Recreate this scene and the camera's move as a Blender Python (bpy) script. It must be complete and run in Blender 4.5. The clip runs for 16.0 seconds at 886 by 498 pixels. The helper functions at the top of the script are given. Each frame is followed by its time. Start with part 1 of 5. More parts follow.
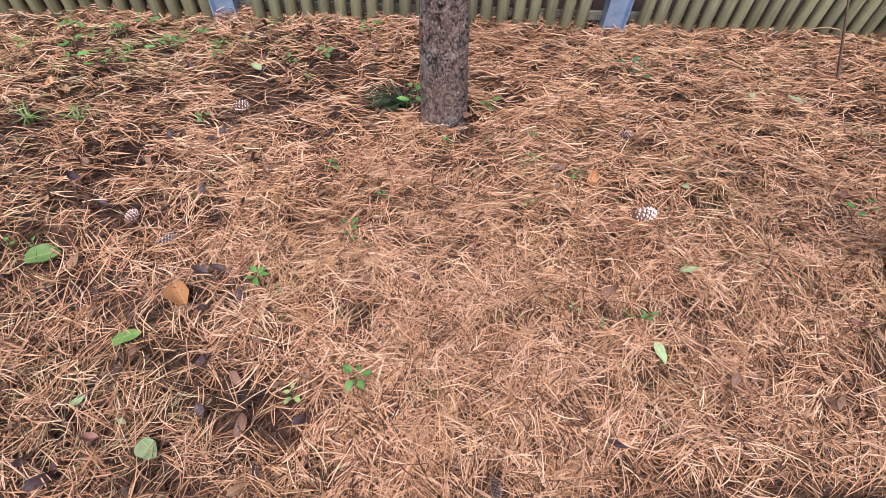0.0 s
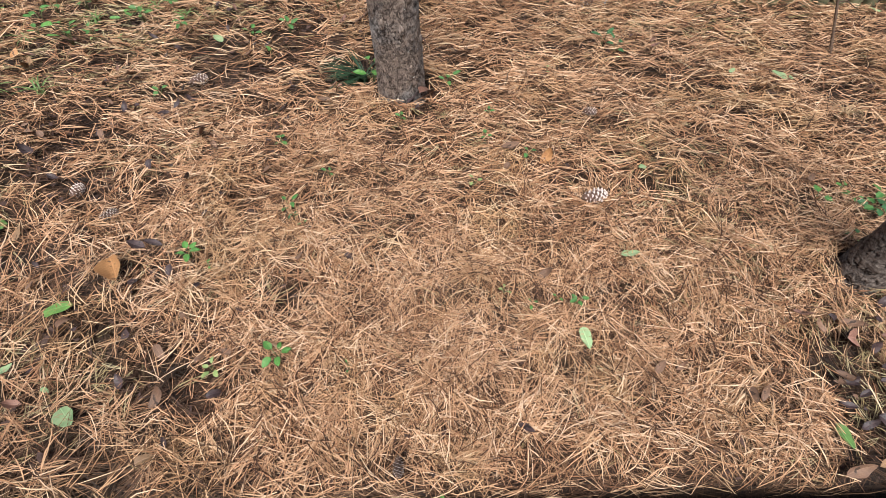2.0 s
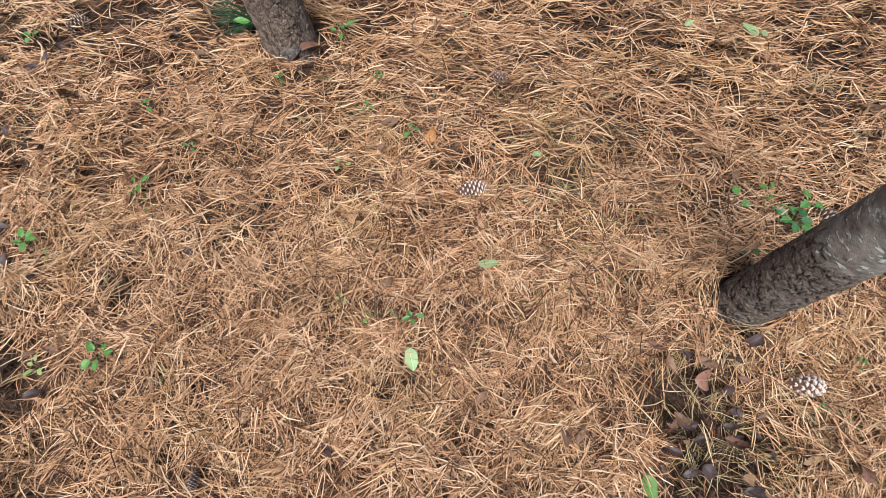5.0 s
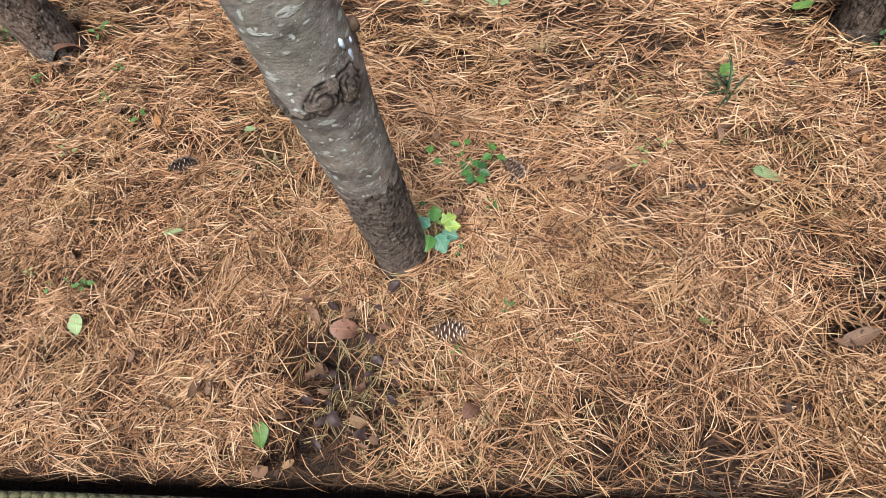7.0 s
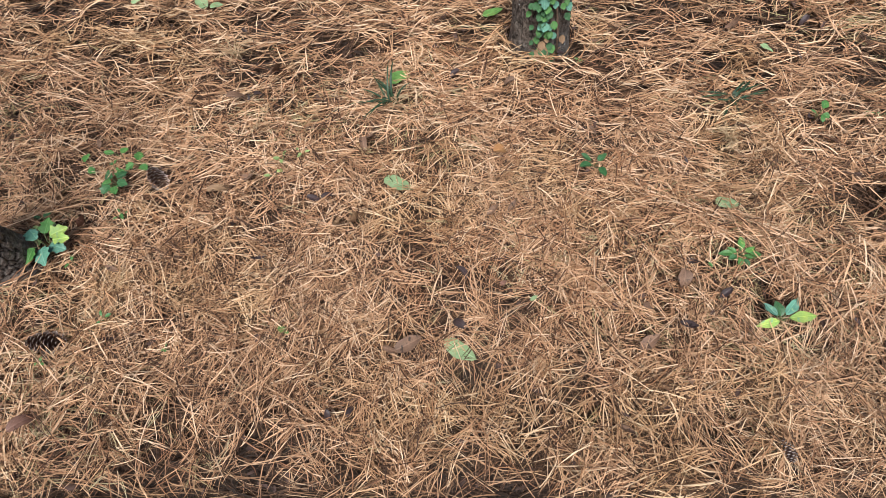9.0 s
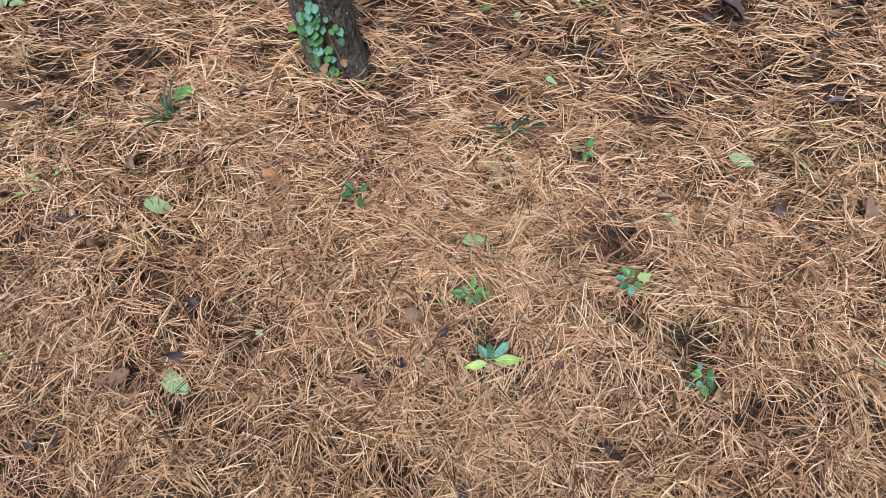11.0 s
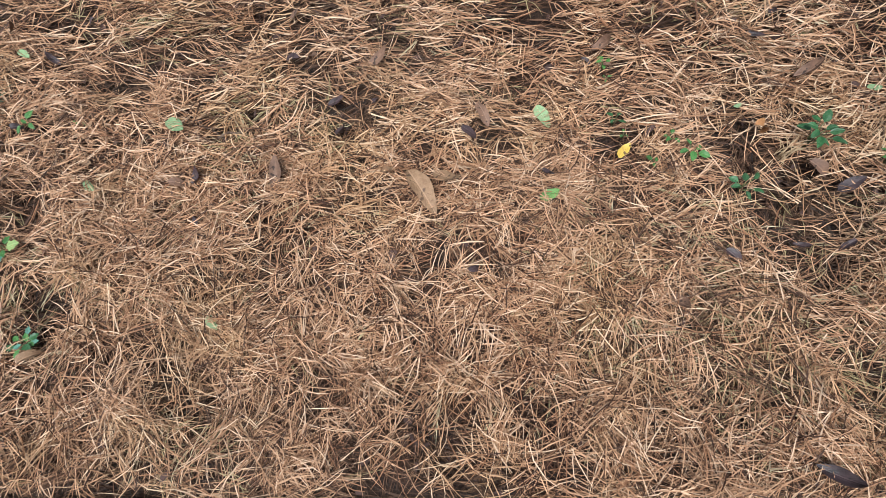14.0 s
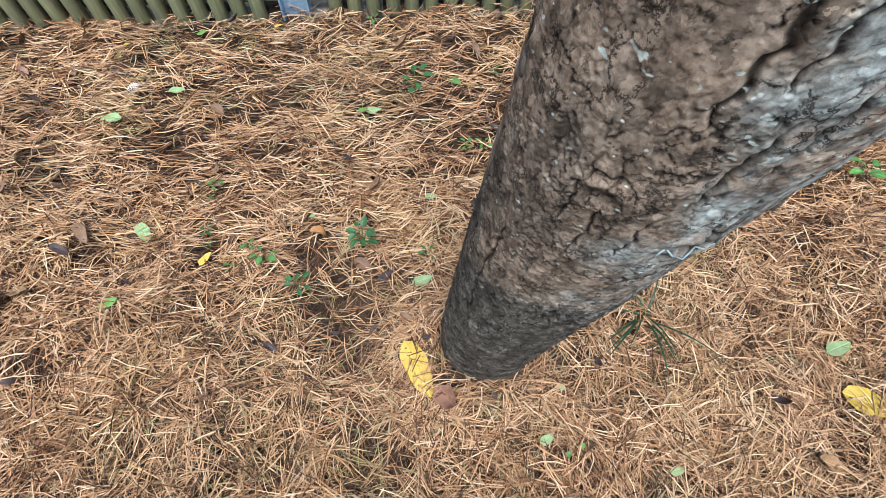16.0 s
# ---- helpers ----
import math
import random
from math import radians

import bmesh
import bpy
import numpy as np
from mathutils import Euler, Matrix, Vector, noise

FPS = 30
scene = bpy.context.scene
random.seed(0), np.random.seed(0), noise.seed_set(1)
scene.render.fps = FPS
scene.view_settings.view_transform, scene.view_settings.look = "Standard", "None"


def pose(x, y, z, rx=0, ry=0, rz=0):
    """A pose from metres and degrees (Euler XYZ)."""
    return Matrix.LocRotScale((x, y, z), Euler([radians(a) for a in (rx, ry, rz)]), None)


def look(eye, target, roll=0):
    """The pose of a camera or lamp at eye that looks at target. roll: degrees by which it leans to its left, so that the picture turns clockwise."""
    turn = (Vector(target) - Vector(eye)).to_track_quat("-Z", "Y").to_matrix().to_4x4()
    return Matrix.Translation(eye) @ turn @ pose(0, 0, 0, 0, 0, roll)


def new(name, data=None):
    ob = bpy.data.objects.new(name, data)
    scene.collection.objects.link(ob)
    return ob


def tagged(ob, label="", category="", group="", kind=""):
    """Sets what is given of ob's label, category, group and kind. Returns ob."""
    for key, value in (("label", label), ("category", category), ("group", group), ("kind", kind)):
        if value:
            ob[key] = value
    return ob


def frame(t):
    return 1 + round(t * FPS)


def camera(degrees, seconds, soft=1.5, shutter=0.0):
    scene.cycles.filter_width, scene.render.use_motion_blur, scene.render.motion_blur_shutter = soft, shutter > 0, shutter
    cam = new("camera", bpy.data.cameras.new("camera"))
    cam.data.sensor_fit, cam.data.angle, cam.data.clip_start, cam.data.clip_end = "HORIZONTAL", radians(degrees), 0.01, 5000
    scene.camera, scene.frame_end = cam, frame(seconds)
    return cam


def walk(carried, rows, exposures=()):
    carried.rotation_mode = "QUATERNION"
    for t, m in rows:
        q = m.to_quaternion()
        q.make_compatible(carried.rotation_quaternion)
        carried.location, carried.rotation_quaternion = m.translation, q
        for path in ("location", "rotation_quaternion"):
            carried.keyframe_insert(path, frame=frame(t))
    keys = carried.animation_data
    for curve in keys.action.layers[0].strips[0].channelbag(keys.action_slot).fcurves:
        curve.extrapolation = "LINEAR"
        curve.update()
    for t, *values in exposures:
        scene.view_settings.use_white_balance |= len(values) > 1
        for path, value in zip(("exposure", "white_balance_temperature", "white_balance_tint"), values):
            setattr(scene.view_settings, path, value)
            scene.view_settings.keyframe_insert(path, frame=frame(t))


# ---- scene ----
cam = camera(89.4, 16.0, soft=0.55)
PATH = [
    (0, (0.017, 0.003, 1.209), (0.093, 1.262, -0.343), 3.7),
    (0.5, (0.184, 0.015, 1.197), (0.273, 1.254, -0.37), 3.8),
    (1, (0.296, 0.037, 1.206), (0.369, 1.249, -0.383), 3.5),
    (1.5, (0.296, 0.036, 1.203), (0.333, 1.235, -0.398), 2.8),
    (2, (0.284, 0.026, 1.212), (0.287, 1.198, -0.409), 2.1),
    (2.5, (0.283, 0.025, 1.209), (0.262, 1.145, -0.448), 1.8),
    (3, (0.294, 0.075, 1.221), (0.26, 1.115, -0.487), 2.5),
    (3.2, (0.294, 0.095, 1.204), (0.262, 1.098, -0.527), 3.0),
    (5.3, (0.997, 0.384, 1.281), (0.864, 1.185, -0.547), -3.6),
    (5.5, (1.114, 0.381, 1.284), (0.97, 1.186, -0.541), -4.8),
    (6, (1.385, 0.416, 1.264), (1.21, 1.22, -0.559), -8.2),
    (6.5, (1.644, 0.4, 1.227), (1.456, 1.248, -0.574), -9.0),
    (7, (1.861, 0.295, 1.177), (1.65, 1.171, -0.608), -10.3),
    (7.5, (2.039, 0.317, 1.171), (1.813, 1.183, -0.618), -11.4),
    (8, (2.441, 0.488, 1.173), (2.242, 1.331, -0.629), -10.3),
    (8.5, (2.717, 0.458, 1.146), (2.53, 1.329, -0.645), -9.8),
    (8.7, (2.803, 0.395, 1.15), (2.636, 1.253, -0.648), -8.8),
    (10.8, (3.453, 0.594, 1.203), (3.393, 1.335, -0.654), -1.1),
    (11, (3.575, 0.574, 1.204), (3.513, 1.334, -0.645), -0.9),
    (11.5, (3.871, 0.592, 1.171), (3.81, 1.375, -0.668), -0.5),
    (12, (4.197, 0.627, 1.186), (4.152, 1.421, -0.649), 0.1),
    (12.5, (4.484, 0.644, 1.166), (4.436, 1.418, -0.678), -0.7),
    (13, (4.844, 0.609, 1.134), (4.752, 1.336, -0.726), -4.3),
    (13.5, (5.12, 0.628, 1.096), (4.974, 1.275, -0.79), -9.6),
    (14, (5.395, 0.646, 1.118), (5.217, 1.318, -0.758), -12.2),
    (14.5, (5.579, 0.639, 1.151), (5.408, 1.417, -0.684), -11.4),
    (15, (5.86, 0.608, 1.162), (5.749, 1.461, -0.644), -8.5),
    (15.5, (6.164, 0.606, 1.144), (6.181, 1.544, -0.622), -2.0),
    (16, (6.463, 0.586, 1.19), (6.527, 1.67, -0.489), 0.4),
]
walk(cam, [(t, look(eye, target, roll)) for t, eye, target, roll in PATH],
     exposures=((0.0, 0.54, 5850, 23), (1.0, 0.51, 5900, 9), (3.0, 0.46, 5850, 6), (5.5, 0.46, 5850, 5), (7.0, 0.44, 6100, 6), (8.5, 0.36, 5900, 5),
                (11.0, 0.34, 5400, 4), (13.0, 0.33, 5650, 7), (14.5, 0.29, 5400, 3), (15.5, 0.33, 5420, 1), (16.0, 0.6, 5430, -1)))

# ---- light ----
world = bpy.data.worlds.new("overcast_sky")
scene.world = world
world.use_nodes = True
wn = world.node_tree
sky = wn.nodes.new("ShaderNodeTexSky")
sky.sky_type, sky.sun_disc = "NISHITA", False
sky.sun_elevation, sky.sun_rotation = radians(62.7), radians(185.1)
sky.air_density, sky.dust_density, sky.ozone_density = 1.0, 6.0, 0.2
wn.nodes["Background"].inputs[1].default_value = 0.076
wn.links.new(sky.outputs[0], wn.nodes["Background"].inputs[0])
sun = new("sun", bpy.data.lights.new("sun", "SUN"))
sun.data.energy, sun.data.angle, sun.data.color = 4.7, radians(34), (1.0, 0.95, 0.88)
sun.matrix_world = look((-0.4, -4.5, 9.0), (0, 0, 0))
scene.view_settings.exposure = 0.0


# ---- materials ----
class Nodes:
    """A small helper round one node material."""

    def __init__(self, name, rough=0.8, spec=0.3):
        self.mat = bpy.data.materials.new(name)
        self.mat.use_nodes = True
        self.t = self.mat.node_tree
        self.b = self.t.nodes["Principled BSDF"]
        self.b.inputs["Roughness"].default_value = rough
        self.b.inputs["Specular IOR Level"].default_value = spec

    def put(self, sock, v):
        if isinstance(v, bpy.types.NodeSocket):
            self.t.links.new(v, sock)
        elif v is not None:
            sock.default_value = v

    def node(self, kind, **ins):
        n = self.t.nodes.new(kind)
        for k, v in ins.items():
            self.put(n.inputs[k.replace("_", " ")], v)
        return n

    def coords(self, which="Object"):
        return self.node("ShaderNodeTexCoord").outputs[which]

    def attribute(self, name):
        n = self.t.nodes.new("ShaderNodeAttribute")
        n.attribute_name = name
        return n.outputs["Fac"]

    def stretch(self, v, s, r=(0, 0, 0)):
        n = self.node("ShaderNodeMapping", Vector=v)
        n.inputs["Scale"].default_value, n.inputs["Rotation"].default_value = s, r
        return n.outputs[0]

    def noise(self, v, scale, detail=4, rough=0.6, warp=0.0):
        return self.node("ShaderNodeTexNoise", Vector=v, Scale=scale, Detail=detail, Roughness=rough, Distortion=warp).outputs["Fac"]

    def ramp(self, f, *stops):
        n = self.node("ShaderNodeValToRGB", Fac=f)
        e = n.color_ramp.elements
        while len(e) < len(stops):
            e.new(0.5)
        for el, (p, c) in zip(e, stops):
            el.position, el.color = p, (*c, 1) if len(c) == 3 else c
        return n.outputs[0]

    def grey(self, f, a, b):
        return self.ramp(f, (a, (0, 0, 0)), (b, (1, 1, 1)))

    def mix(self, f, a, b, mode="MIX"):
        n = self.t.nodes.new("ShaderNodeMix")
        n.data_type, n.blend_type = "RGBA", mode
        for i, v in ((0, f), (6, a), (7, b)):
            if isinstance(v, tuple) and len(v) == 3:
                v = (*v, 1)
            self.put(n.inputs[i], v)
        return n.outputs[2]

    def math(self, op, a, b=None, c=None):
        n = self.t.nodes.new("ShaderNodeMath")
        n.operation = op
        for i, v in enumerate((a, b, c)):
            self.put(n.inputs[i], v)
        return n.outputs[0]

    def bump(self, h, strength, dist):
        n = self.node("ShaderNodeBump", Height=h, Strength=strength, Distance=dist)
        self.put(self.b.inputs["Normal"], n.outputs[0])

    def color(self, c):
        self.put(self.b.inputs["Base Color"], c if not isinstance(c, tuple) or len(c) == 4 else (*c, 1))
        return self


def mat_litter():
    m = Nodes("litter_soil", 0.9, 0.2)
    p = m.coords()
    a = m.noise(m.stretch(p, (1, 9, 1), (0, 0, 0.5)), 26, 5)
    b = m.noise(m.stretch(p, (9, 1, 1), (0, 0, -0.35)), 24, 5)
    streak = m.math("MAXIMUM", a, b)
    big = m.noise(p, 2.3, 4)
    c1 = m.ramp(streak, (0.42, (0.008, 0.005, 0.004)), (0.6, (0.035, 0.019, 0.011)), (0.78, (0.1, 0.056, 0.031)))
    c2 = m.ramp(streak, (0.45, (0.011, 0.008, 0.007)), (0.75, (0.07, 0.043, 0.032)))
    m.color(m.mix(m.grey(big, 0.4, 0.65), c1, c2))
    m.bump(streak, 0.8, 0.012)
    return m.mat


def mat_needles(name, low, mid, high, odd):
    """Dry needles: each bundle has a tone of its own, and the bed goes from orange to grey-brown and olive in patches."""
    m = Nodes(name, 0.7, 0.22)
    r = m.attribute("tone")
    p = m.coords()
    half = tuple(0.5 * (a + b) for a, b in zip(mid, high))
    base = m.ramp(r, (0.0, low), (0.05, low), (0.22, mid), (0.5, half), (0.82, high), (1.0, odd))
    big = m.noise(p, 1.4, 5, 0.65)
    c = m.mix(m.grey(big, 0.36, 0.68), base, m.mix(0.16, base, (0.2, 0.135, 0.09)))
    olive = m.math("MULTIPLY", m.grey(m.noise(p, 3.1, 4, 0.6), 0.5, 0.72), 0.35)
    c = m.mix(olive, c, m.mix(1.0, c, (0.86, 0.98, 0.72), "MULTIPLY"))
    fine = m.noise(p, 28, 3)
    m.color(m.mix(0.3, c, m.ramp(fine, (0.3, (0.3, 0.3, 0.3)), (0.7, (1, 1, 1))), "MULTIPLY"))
    return m.mat


def mat_leaf(name, dark, light, spot, veins=0.5, rough=0.55, spots=0.62):
    m = Nodes(name, rough, 0.4)
    uv = m.coords("UV")
    p = m.coords()
    sep = m.node("ShaderNodeSeparateXYZ", Vector=uv)
    u, v = sep.outputs[0], sep.outputs[1]
    side = m.math("ABSOLUTE", m.math("SUBTRACT", v, 0.5))
    along = m.math("SUBTRACT", u, m.math("MULTIPLY", side, 0.7))
    rib = m.math("ABSOLUTE", m.math("SINE", m.math("MULTIPLY", along, 30.0)))
    rib = m.math("SUBTRACT", 1.0, m.grey(rib, 0.0, 0.25))
    mid = m.math("SUBTRACT", 1.0, m.grey(side, 0.0, 0.05))
    vein = m.math("MAXIMUM", m.math("MULTIPLY", rib, 0.55), mid)
    rnd = m.node("ShaderNodeObjectInfo").outputs["Random"]
    n = m.noise(p, 38, 5, 0.7)
    c = m.mix(m.grey(n, 0.3, 0.7), dark, light)
    c = m.mix(m.math("MULTIPLY", vein, veins), c, tuple(min(1, x * 1.7 + 0.03) for x in light))
    c = m.mix(m.grey(m.noise(p, 70, 3, 0.5), spots, spots + 0.06), c, spot)
    tone = m.ramp(rnd, (0, (0.7, 0.7, 0.7)), (1, (1.0, 1.0, 1.0)))
    m.color(m.mix(1.0, c, tone, "MULTIPLY"))
    m.bump(m.math("ADD", vein, m.math("MULTIPLY", n, 1.5)), 0.5, 0.002)
    return m.mat


def mat_bark(name, plate, deep, pale, scale, lichen, flat=0.5, depth=0.012, crack_width=0.035, greying=0.55):
    """Scaly bark: winding dark fissures, flaky plates, pale lichen dots."""
    m = Nodes(name, 0.9, 0.2)
    p = m.coords()
    q = m.stretch(p, (1, 1, flat))

    def fissure(sc, width, rough):
        n = m.noise(q, sc, 4, rough, 0.3)
        d = m.math("ABSOLUTE", m.math("SUBTRACT", n, 0.5))
        return m.grey(d, 0.0, width)

    gate = m.grey(m.noise(p, 7, 3), 0.46, 0.56)
    big = m.math("MAXIMUM", fissure(scale, crack_width, 0.55), gate)
    warp = m.node("ShaderNodeTexNoise", Vector=p, Scale=34.0, Detail=5, Roughness=0.7)
    fq = m.stretch(m.mix(0.045, p, warp.outputs["Color"]), (1, 1, flat * 1.3))
    flake = m.t.nodes.new("ShaderNodeTexVoronoi")
    m.put(flake.inputs["Vector"], fq)
    rim = m.t.nodes.new("ShaderNodeTexVoronoi")
    rim.feature = "DISTANCE_TO_EDGE"
    m.put(rim.inputs["Vector"], fq)
    flake.inputs["Scale"].default_value = rim.inputs["Scale"].default_value = scale * 7
    gate2 = m.math("MULTIPLY", m.grey(m.noise(p, 38, 4, 0.7), 0.40, 0.56), 0.95)
    small = m.math("MAXIMUM", m.grey(rim.outputs["Distance"], 0.0, 0.11), gate2)
    crack = m.math("MULTIPLY", big, small)
    tone = m.node("ShaderNodeSeparateColor", Color=flake.outputs["Color"]).outputs[0]
    fine = m.noise(m.stretch(p, (1, 1, 0.6)), 130, 6, 0.75)
    broad = m.noise(p, 6, 5, 0.6)
    body = m.mix(m.math("MULTIPLY", m.math("ADD", m.grey(fine, 0.25, 0.75), tone), 0.5), plate, pale)
    body = m.mix(m.grey(broad, 0.46, 0.62), body, m.mix(greying, body, tuple(0.9 * (a + b + c) / 3 for a, b, c in ((pale[0], pale[1], pale[2]),) for _ in range(3))))
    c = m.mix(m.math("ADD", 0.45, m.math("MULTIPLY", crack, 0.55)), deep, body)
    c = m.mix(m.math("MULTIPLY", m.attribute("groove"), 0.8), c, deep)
    lic = m.grey(m.noise(m.stretch(p, (1, 1, 1.5)), 42, 2, 0.4), lichen, lichen + 0.03)
    c = m.mix(lic, c, (0.5, 0.52, 0.49))
    m.color(c)
    h = m.math("ADD", m.math("MULTIPLY", crack, 1.0), m.math("ADD", m.math("MULTIPLY", fine, 0.7), m.math("MULTIPLY", tone, 0.3)))
    m.bump(h, 1.0, depth)
    return m.mat


def mat_plated_bark():
    """Old bark: brown flaky plates, dark cracks, a grey scaly foot, pale crust on one side and white lichen flecks."""
    m = Nodes("plated_bark", 0.9, 0.2)
    p = m.coords()
    mid = m.noise(m.stretch(p, (1, 1, 0.7)), 34, 8, 0.72, 0.3)
    fine = m.noise(p, 150, 6, 0.75)
    mixed = m.math("ADD", m.math("MULTIPLY", mid, 0.6), m.math("MULTIPLY", fine, 0.4))
    body = m.ramp(mixed, (0.36, (0.075, 0.053, 0.041)), (0.45, (0.185, 0.13, 0.098)), (0.54, (0.31, 0.228, 0.175)), (0.66, (0.43, 0.34, 0.28)))
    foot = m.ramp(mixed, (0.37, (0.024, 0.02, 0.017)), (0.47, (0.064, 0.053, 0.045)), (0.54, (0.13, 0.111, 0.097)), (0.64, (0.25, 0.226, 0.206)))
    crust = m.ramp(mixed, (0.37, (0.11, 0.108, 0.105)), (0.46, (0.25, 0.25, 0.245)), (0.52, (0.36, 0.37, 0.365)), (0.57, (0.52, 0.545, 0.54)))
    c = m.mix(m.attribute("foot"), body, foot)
    warp = m.node("ShaderNodeTexNoise", Vector=p, Scale=60.0, Detail=4, Roughness=0.7)
    flake = m.node("ShaderNodeTexVoronoi", Vector=m.stretch(m.mix(0.03, p, warp.outputs["Color"]), (1, 1, 0.75)), Scale=95.0)
    tone = m.node("ShaderNodeSeparateColor", Color=flake.outputs["Color"]).outputs[0]
    above = m.math("SUBTRACT", 1.0, m.attribute("foot"))
    c = m.mix(m.math("ADD", 0.25, m.math("MULTIPLY", above, 0.5)), c, m.ramp(tone, (0.0, (0.35, 0.35, 0.35)), (0.55, (1, 1, 1)), (1.0, (1.4, 1.38, 1.35))), "MULTIPLY")
    blotch = m.grey(m.noise(p, 21, 5, 0.7), 0.4, 0.6)
    c = m.mix(m.math("MULTIPLY", m.attribute("crust"), blotch), c, crust)
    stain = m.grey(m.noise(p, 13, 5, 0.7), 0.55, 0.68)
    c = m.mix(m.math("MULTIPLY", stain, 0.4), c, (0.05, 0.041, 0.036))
    jag = m.node("ShaderNodeTexNoise", Vector=p, Scale=45.0, Detail=6, Roughness=0.75)
    rim = m.t.nodes.new("ShaderNodeTexVoronoi")
    rim.feature = "DISTANCE_TO_EDGE"
    m.put(rim.inputs["Vector"], m.stretch(m.mix(0.05, p, jag.outputs["Color"]), (1, 1, 0.8)))
    rim.inputs["Scale"].default_value = 48.0
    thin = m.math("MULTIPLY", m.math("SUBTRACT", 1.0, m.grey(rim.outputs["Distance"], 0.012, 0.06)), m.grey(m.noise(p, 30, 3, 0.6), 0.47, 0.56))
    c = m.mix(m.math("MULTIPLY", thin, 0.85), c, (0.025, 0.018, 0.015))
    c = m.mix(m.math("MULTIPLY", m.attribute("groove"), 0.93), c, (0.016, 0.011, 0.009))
    flecks = m.grey(m.noise(m.stretch(p, (1, 1, 1.5)), 95, 2, 0.4), 0.69, 0.72)
    c = m.mix(m.math("MULTIPLY", flecks, m.math("ADD", 0.2, m.math("MULTIPLY", above, 0.8))), c, (0.52, 0.54, 0.51))
    m.color(c)
    m.bump(m.math("SUBTRACT", m.math("ADD", mixed, m.math("MULTIPLY", tone, 0.22)), m.math("MULTIPLY", thin, 0.5)), 0.9, 0.0035)
    return m.mat


def mat_smooth_bark():
    """Young bark: grey-brown and smooth with pale bars across it; brown cracked plates at the foot and round the branch scars."""
    m = Nodes("smooth_bark", 0.8, 0.25)
    p = m.coords()
    n1 = m.noise(m.stretch(p, (1, 1, 1.6)), 20, 6, 0.7)
    n2 = m.noise(m.stretch(p, (1, 1, 1.7)), 70, 6, 0.75)
    top = m.mix(m.grey(n1, 0.38, 0.64), (0.1, 0.084, 0.075), (0.32, 0.29, 0.262))
    top = m.mix(m.grey(m.noise(p, 6, 3), 0.5, 0.7), top, m.mix(0.5, top, (0.16, 0.18, 0.13)))
    top = m.mix(m.grey(m.noise(p, 12, 4), 0.5, 0.68), top, m.mix(0.45, top, (0.27, 0.18, 0.145)))
    bars = m.grey(m.noise(m.stretch(p, (1, 1, 2.3), (0.25, 0.2, 0)), 34, 3, 0.55), 0.585, 0.64)
    dots = m.grey(m.noise(p, 80, 2, 0.5), 0.66, 0.7)
    top = m.mix(m.math("MAXIMUM", m.math("MULTIPLY", bars, 0.8), dots), top, (0.48, 0.5, 0.465))
    top = m.mix(m.math("MULTIPLY", m.grey(n2, 0.5, 0.68), 0.6), top, (0.07, 0.056, 0.048))
    foot = m.ramp(n2, (0.32, (0.045, 0.034, 0.029)), (0.5, (0.125, 0.098, 0.083)), (0.68, (0.25, 0.205, 0.175)))
    c = m.mix(m.attribute("foot"), top, foot)
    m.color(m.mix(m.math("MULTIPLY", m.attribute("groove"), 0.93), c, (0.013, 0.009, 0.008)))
    m.bump(m.math("ADD", n2, m.math("MULTIPLY", bars, 0.4)), 0.7, 0.005)
    return m.mat


def mat_pole():
    m = Nodes("weathered_green_wood", 0.7, 0.3)
    p = m.coords()
    g = m.noise(m.stretch(p, (1, 1, 0.06)), 60, 4)
    s = m.noise(p, 5, 5, 0.7)
    rnd = m.node("ShaderNodeObjectInfo").outputs["Random"]
    c = m.mix(m.grey(g, 0.3, 0.7), (0.17, 0.175, 0.095), (0.34, 0.345, 0.21))
    c = m.mix(m.grey(s, 0.45, 0.75), c, (0.2, 0.21, 0.16))
    c = m.mix(1.0, c, m.ramp(rnd, (0, (0.75, 0.75, 0.75)), (1, (1.05, 1.05, 1.0))), "MULTIPLY")
    m.color(c)
    m.bump(g, 0.4, 0.003)
    return m.mat


def mat_metal():
    m = Nodes("galvanised_steel", 0.42, 0.5)
    p = m.coords()
    n = m.noise(p, 16, 5)
    m.b.inputs["Metallic"].default_value = 0.55
    m.color(m.mix(m.grey(n, 0.3, 0.7), (0.2, 0.31, 0.47), (0.36, 0.48, 0.64)))
    m.bump(n, 0.1, 0.002)
    return m.mat


def mat_simple(name, a, b, scale=40, rough=0.8, bump=0.4, dist=0.003):
    m = Nodes(name, rough, 0.3)
    p = m.coords()
    n = m.noise(p, scale, 5, 0.7)
    big = m.noise(p, scale * 0.15, 3)
    rnd = m.node("ShaderNodeObjectInfo").outputs["Random"]
    c = m.mix(m.grey(n, 0.3, 0.7), a, b)
    c = m.mix(m.math("MULTIPLY", m.grey(big, 0.4, 0.7), 0.4), c, a)
    m.color(m.mix(1.0, c, m.ramp(rnd, (0, (0.8, 0.8, 0.8)), (1, (1, 1, 1))), "MULTIPLY"))
    m.bump(n, bump, dist)
    return m.mat


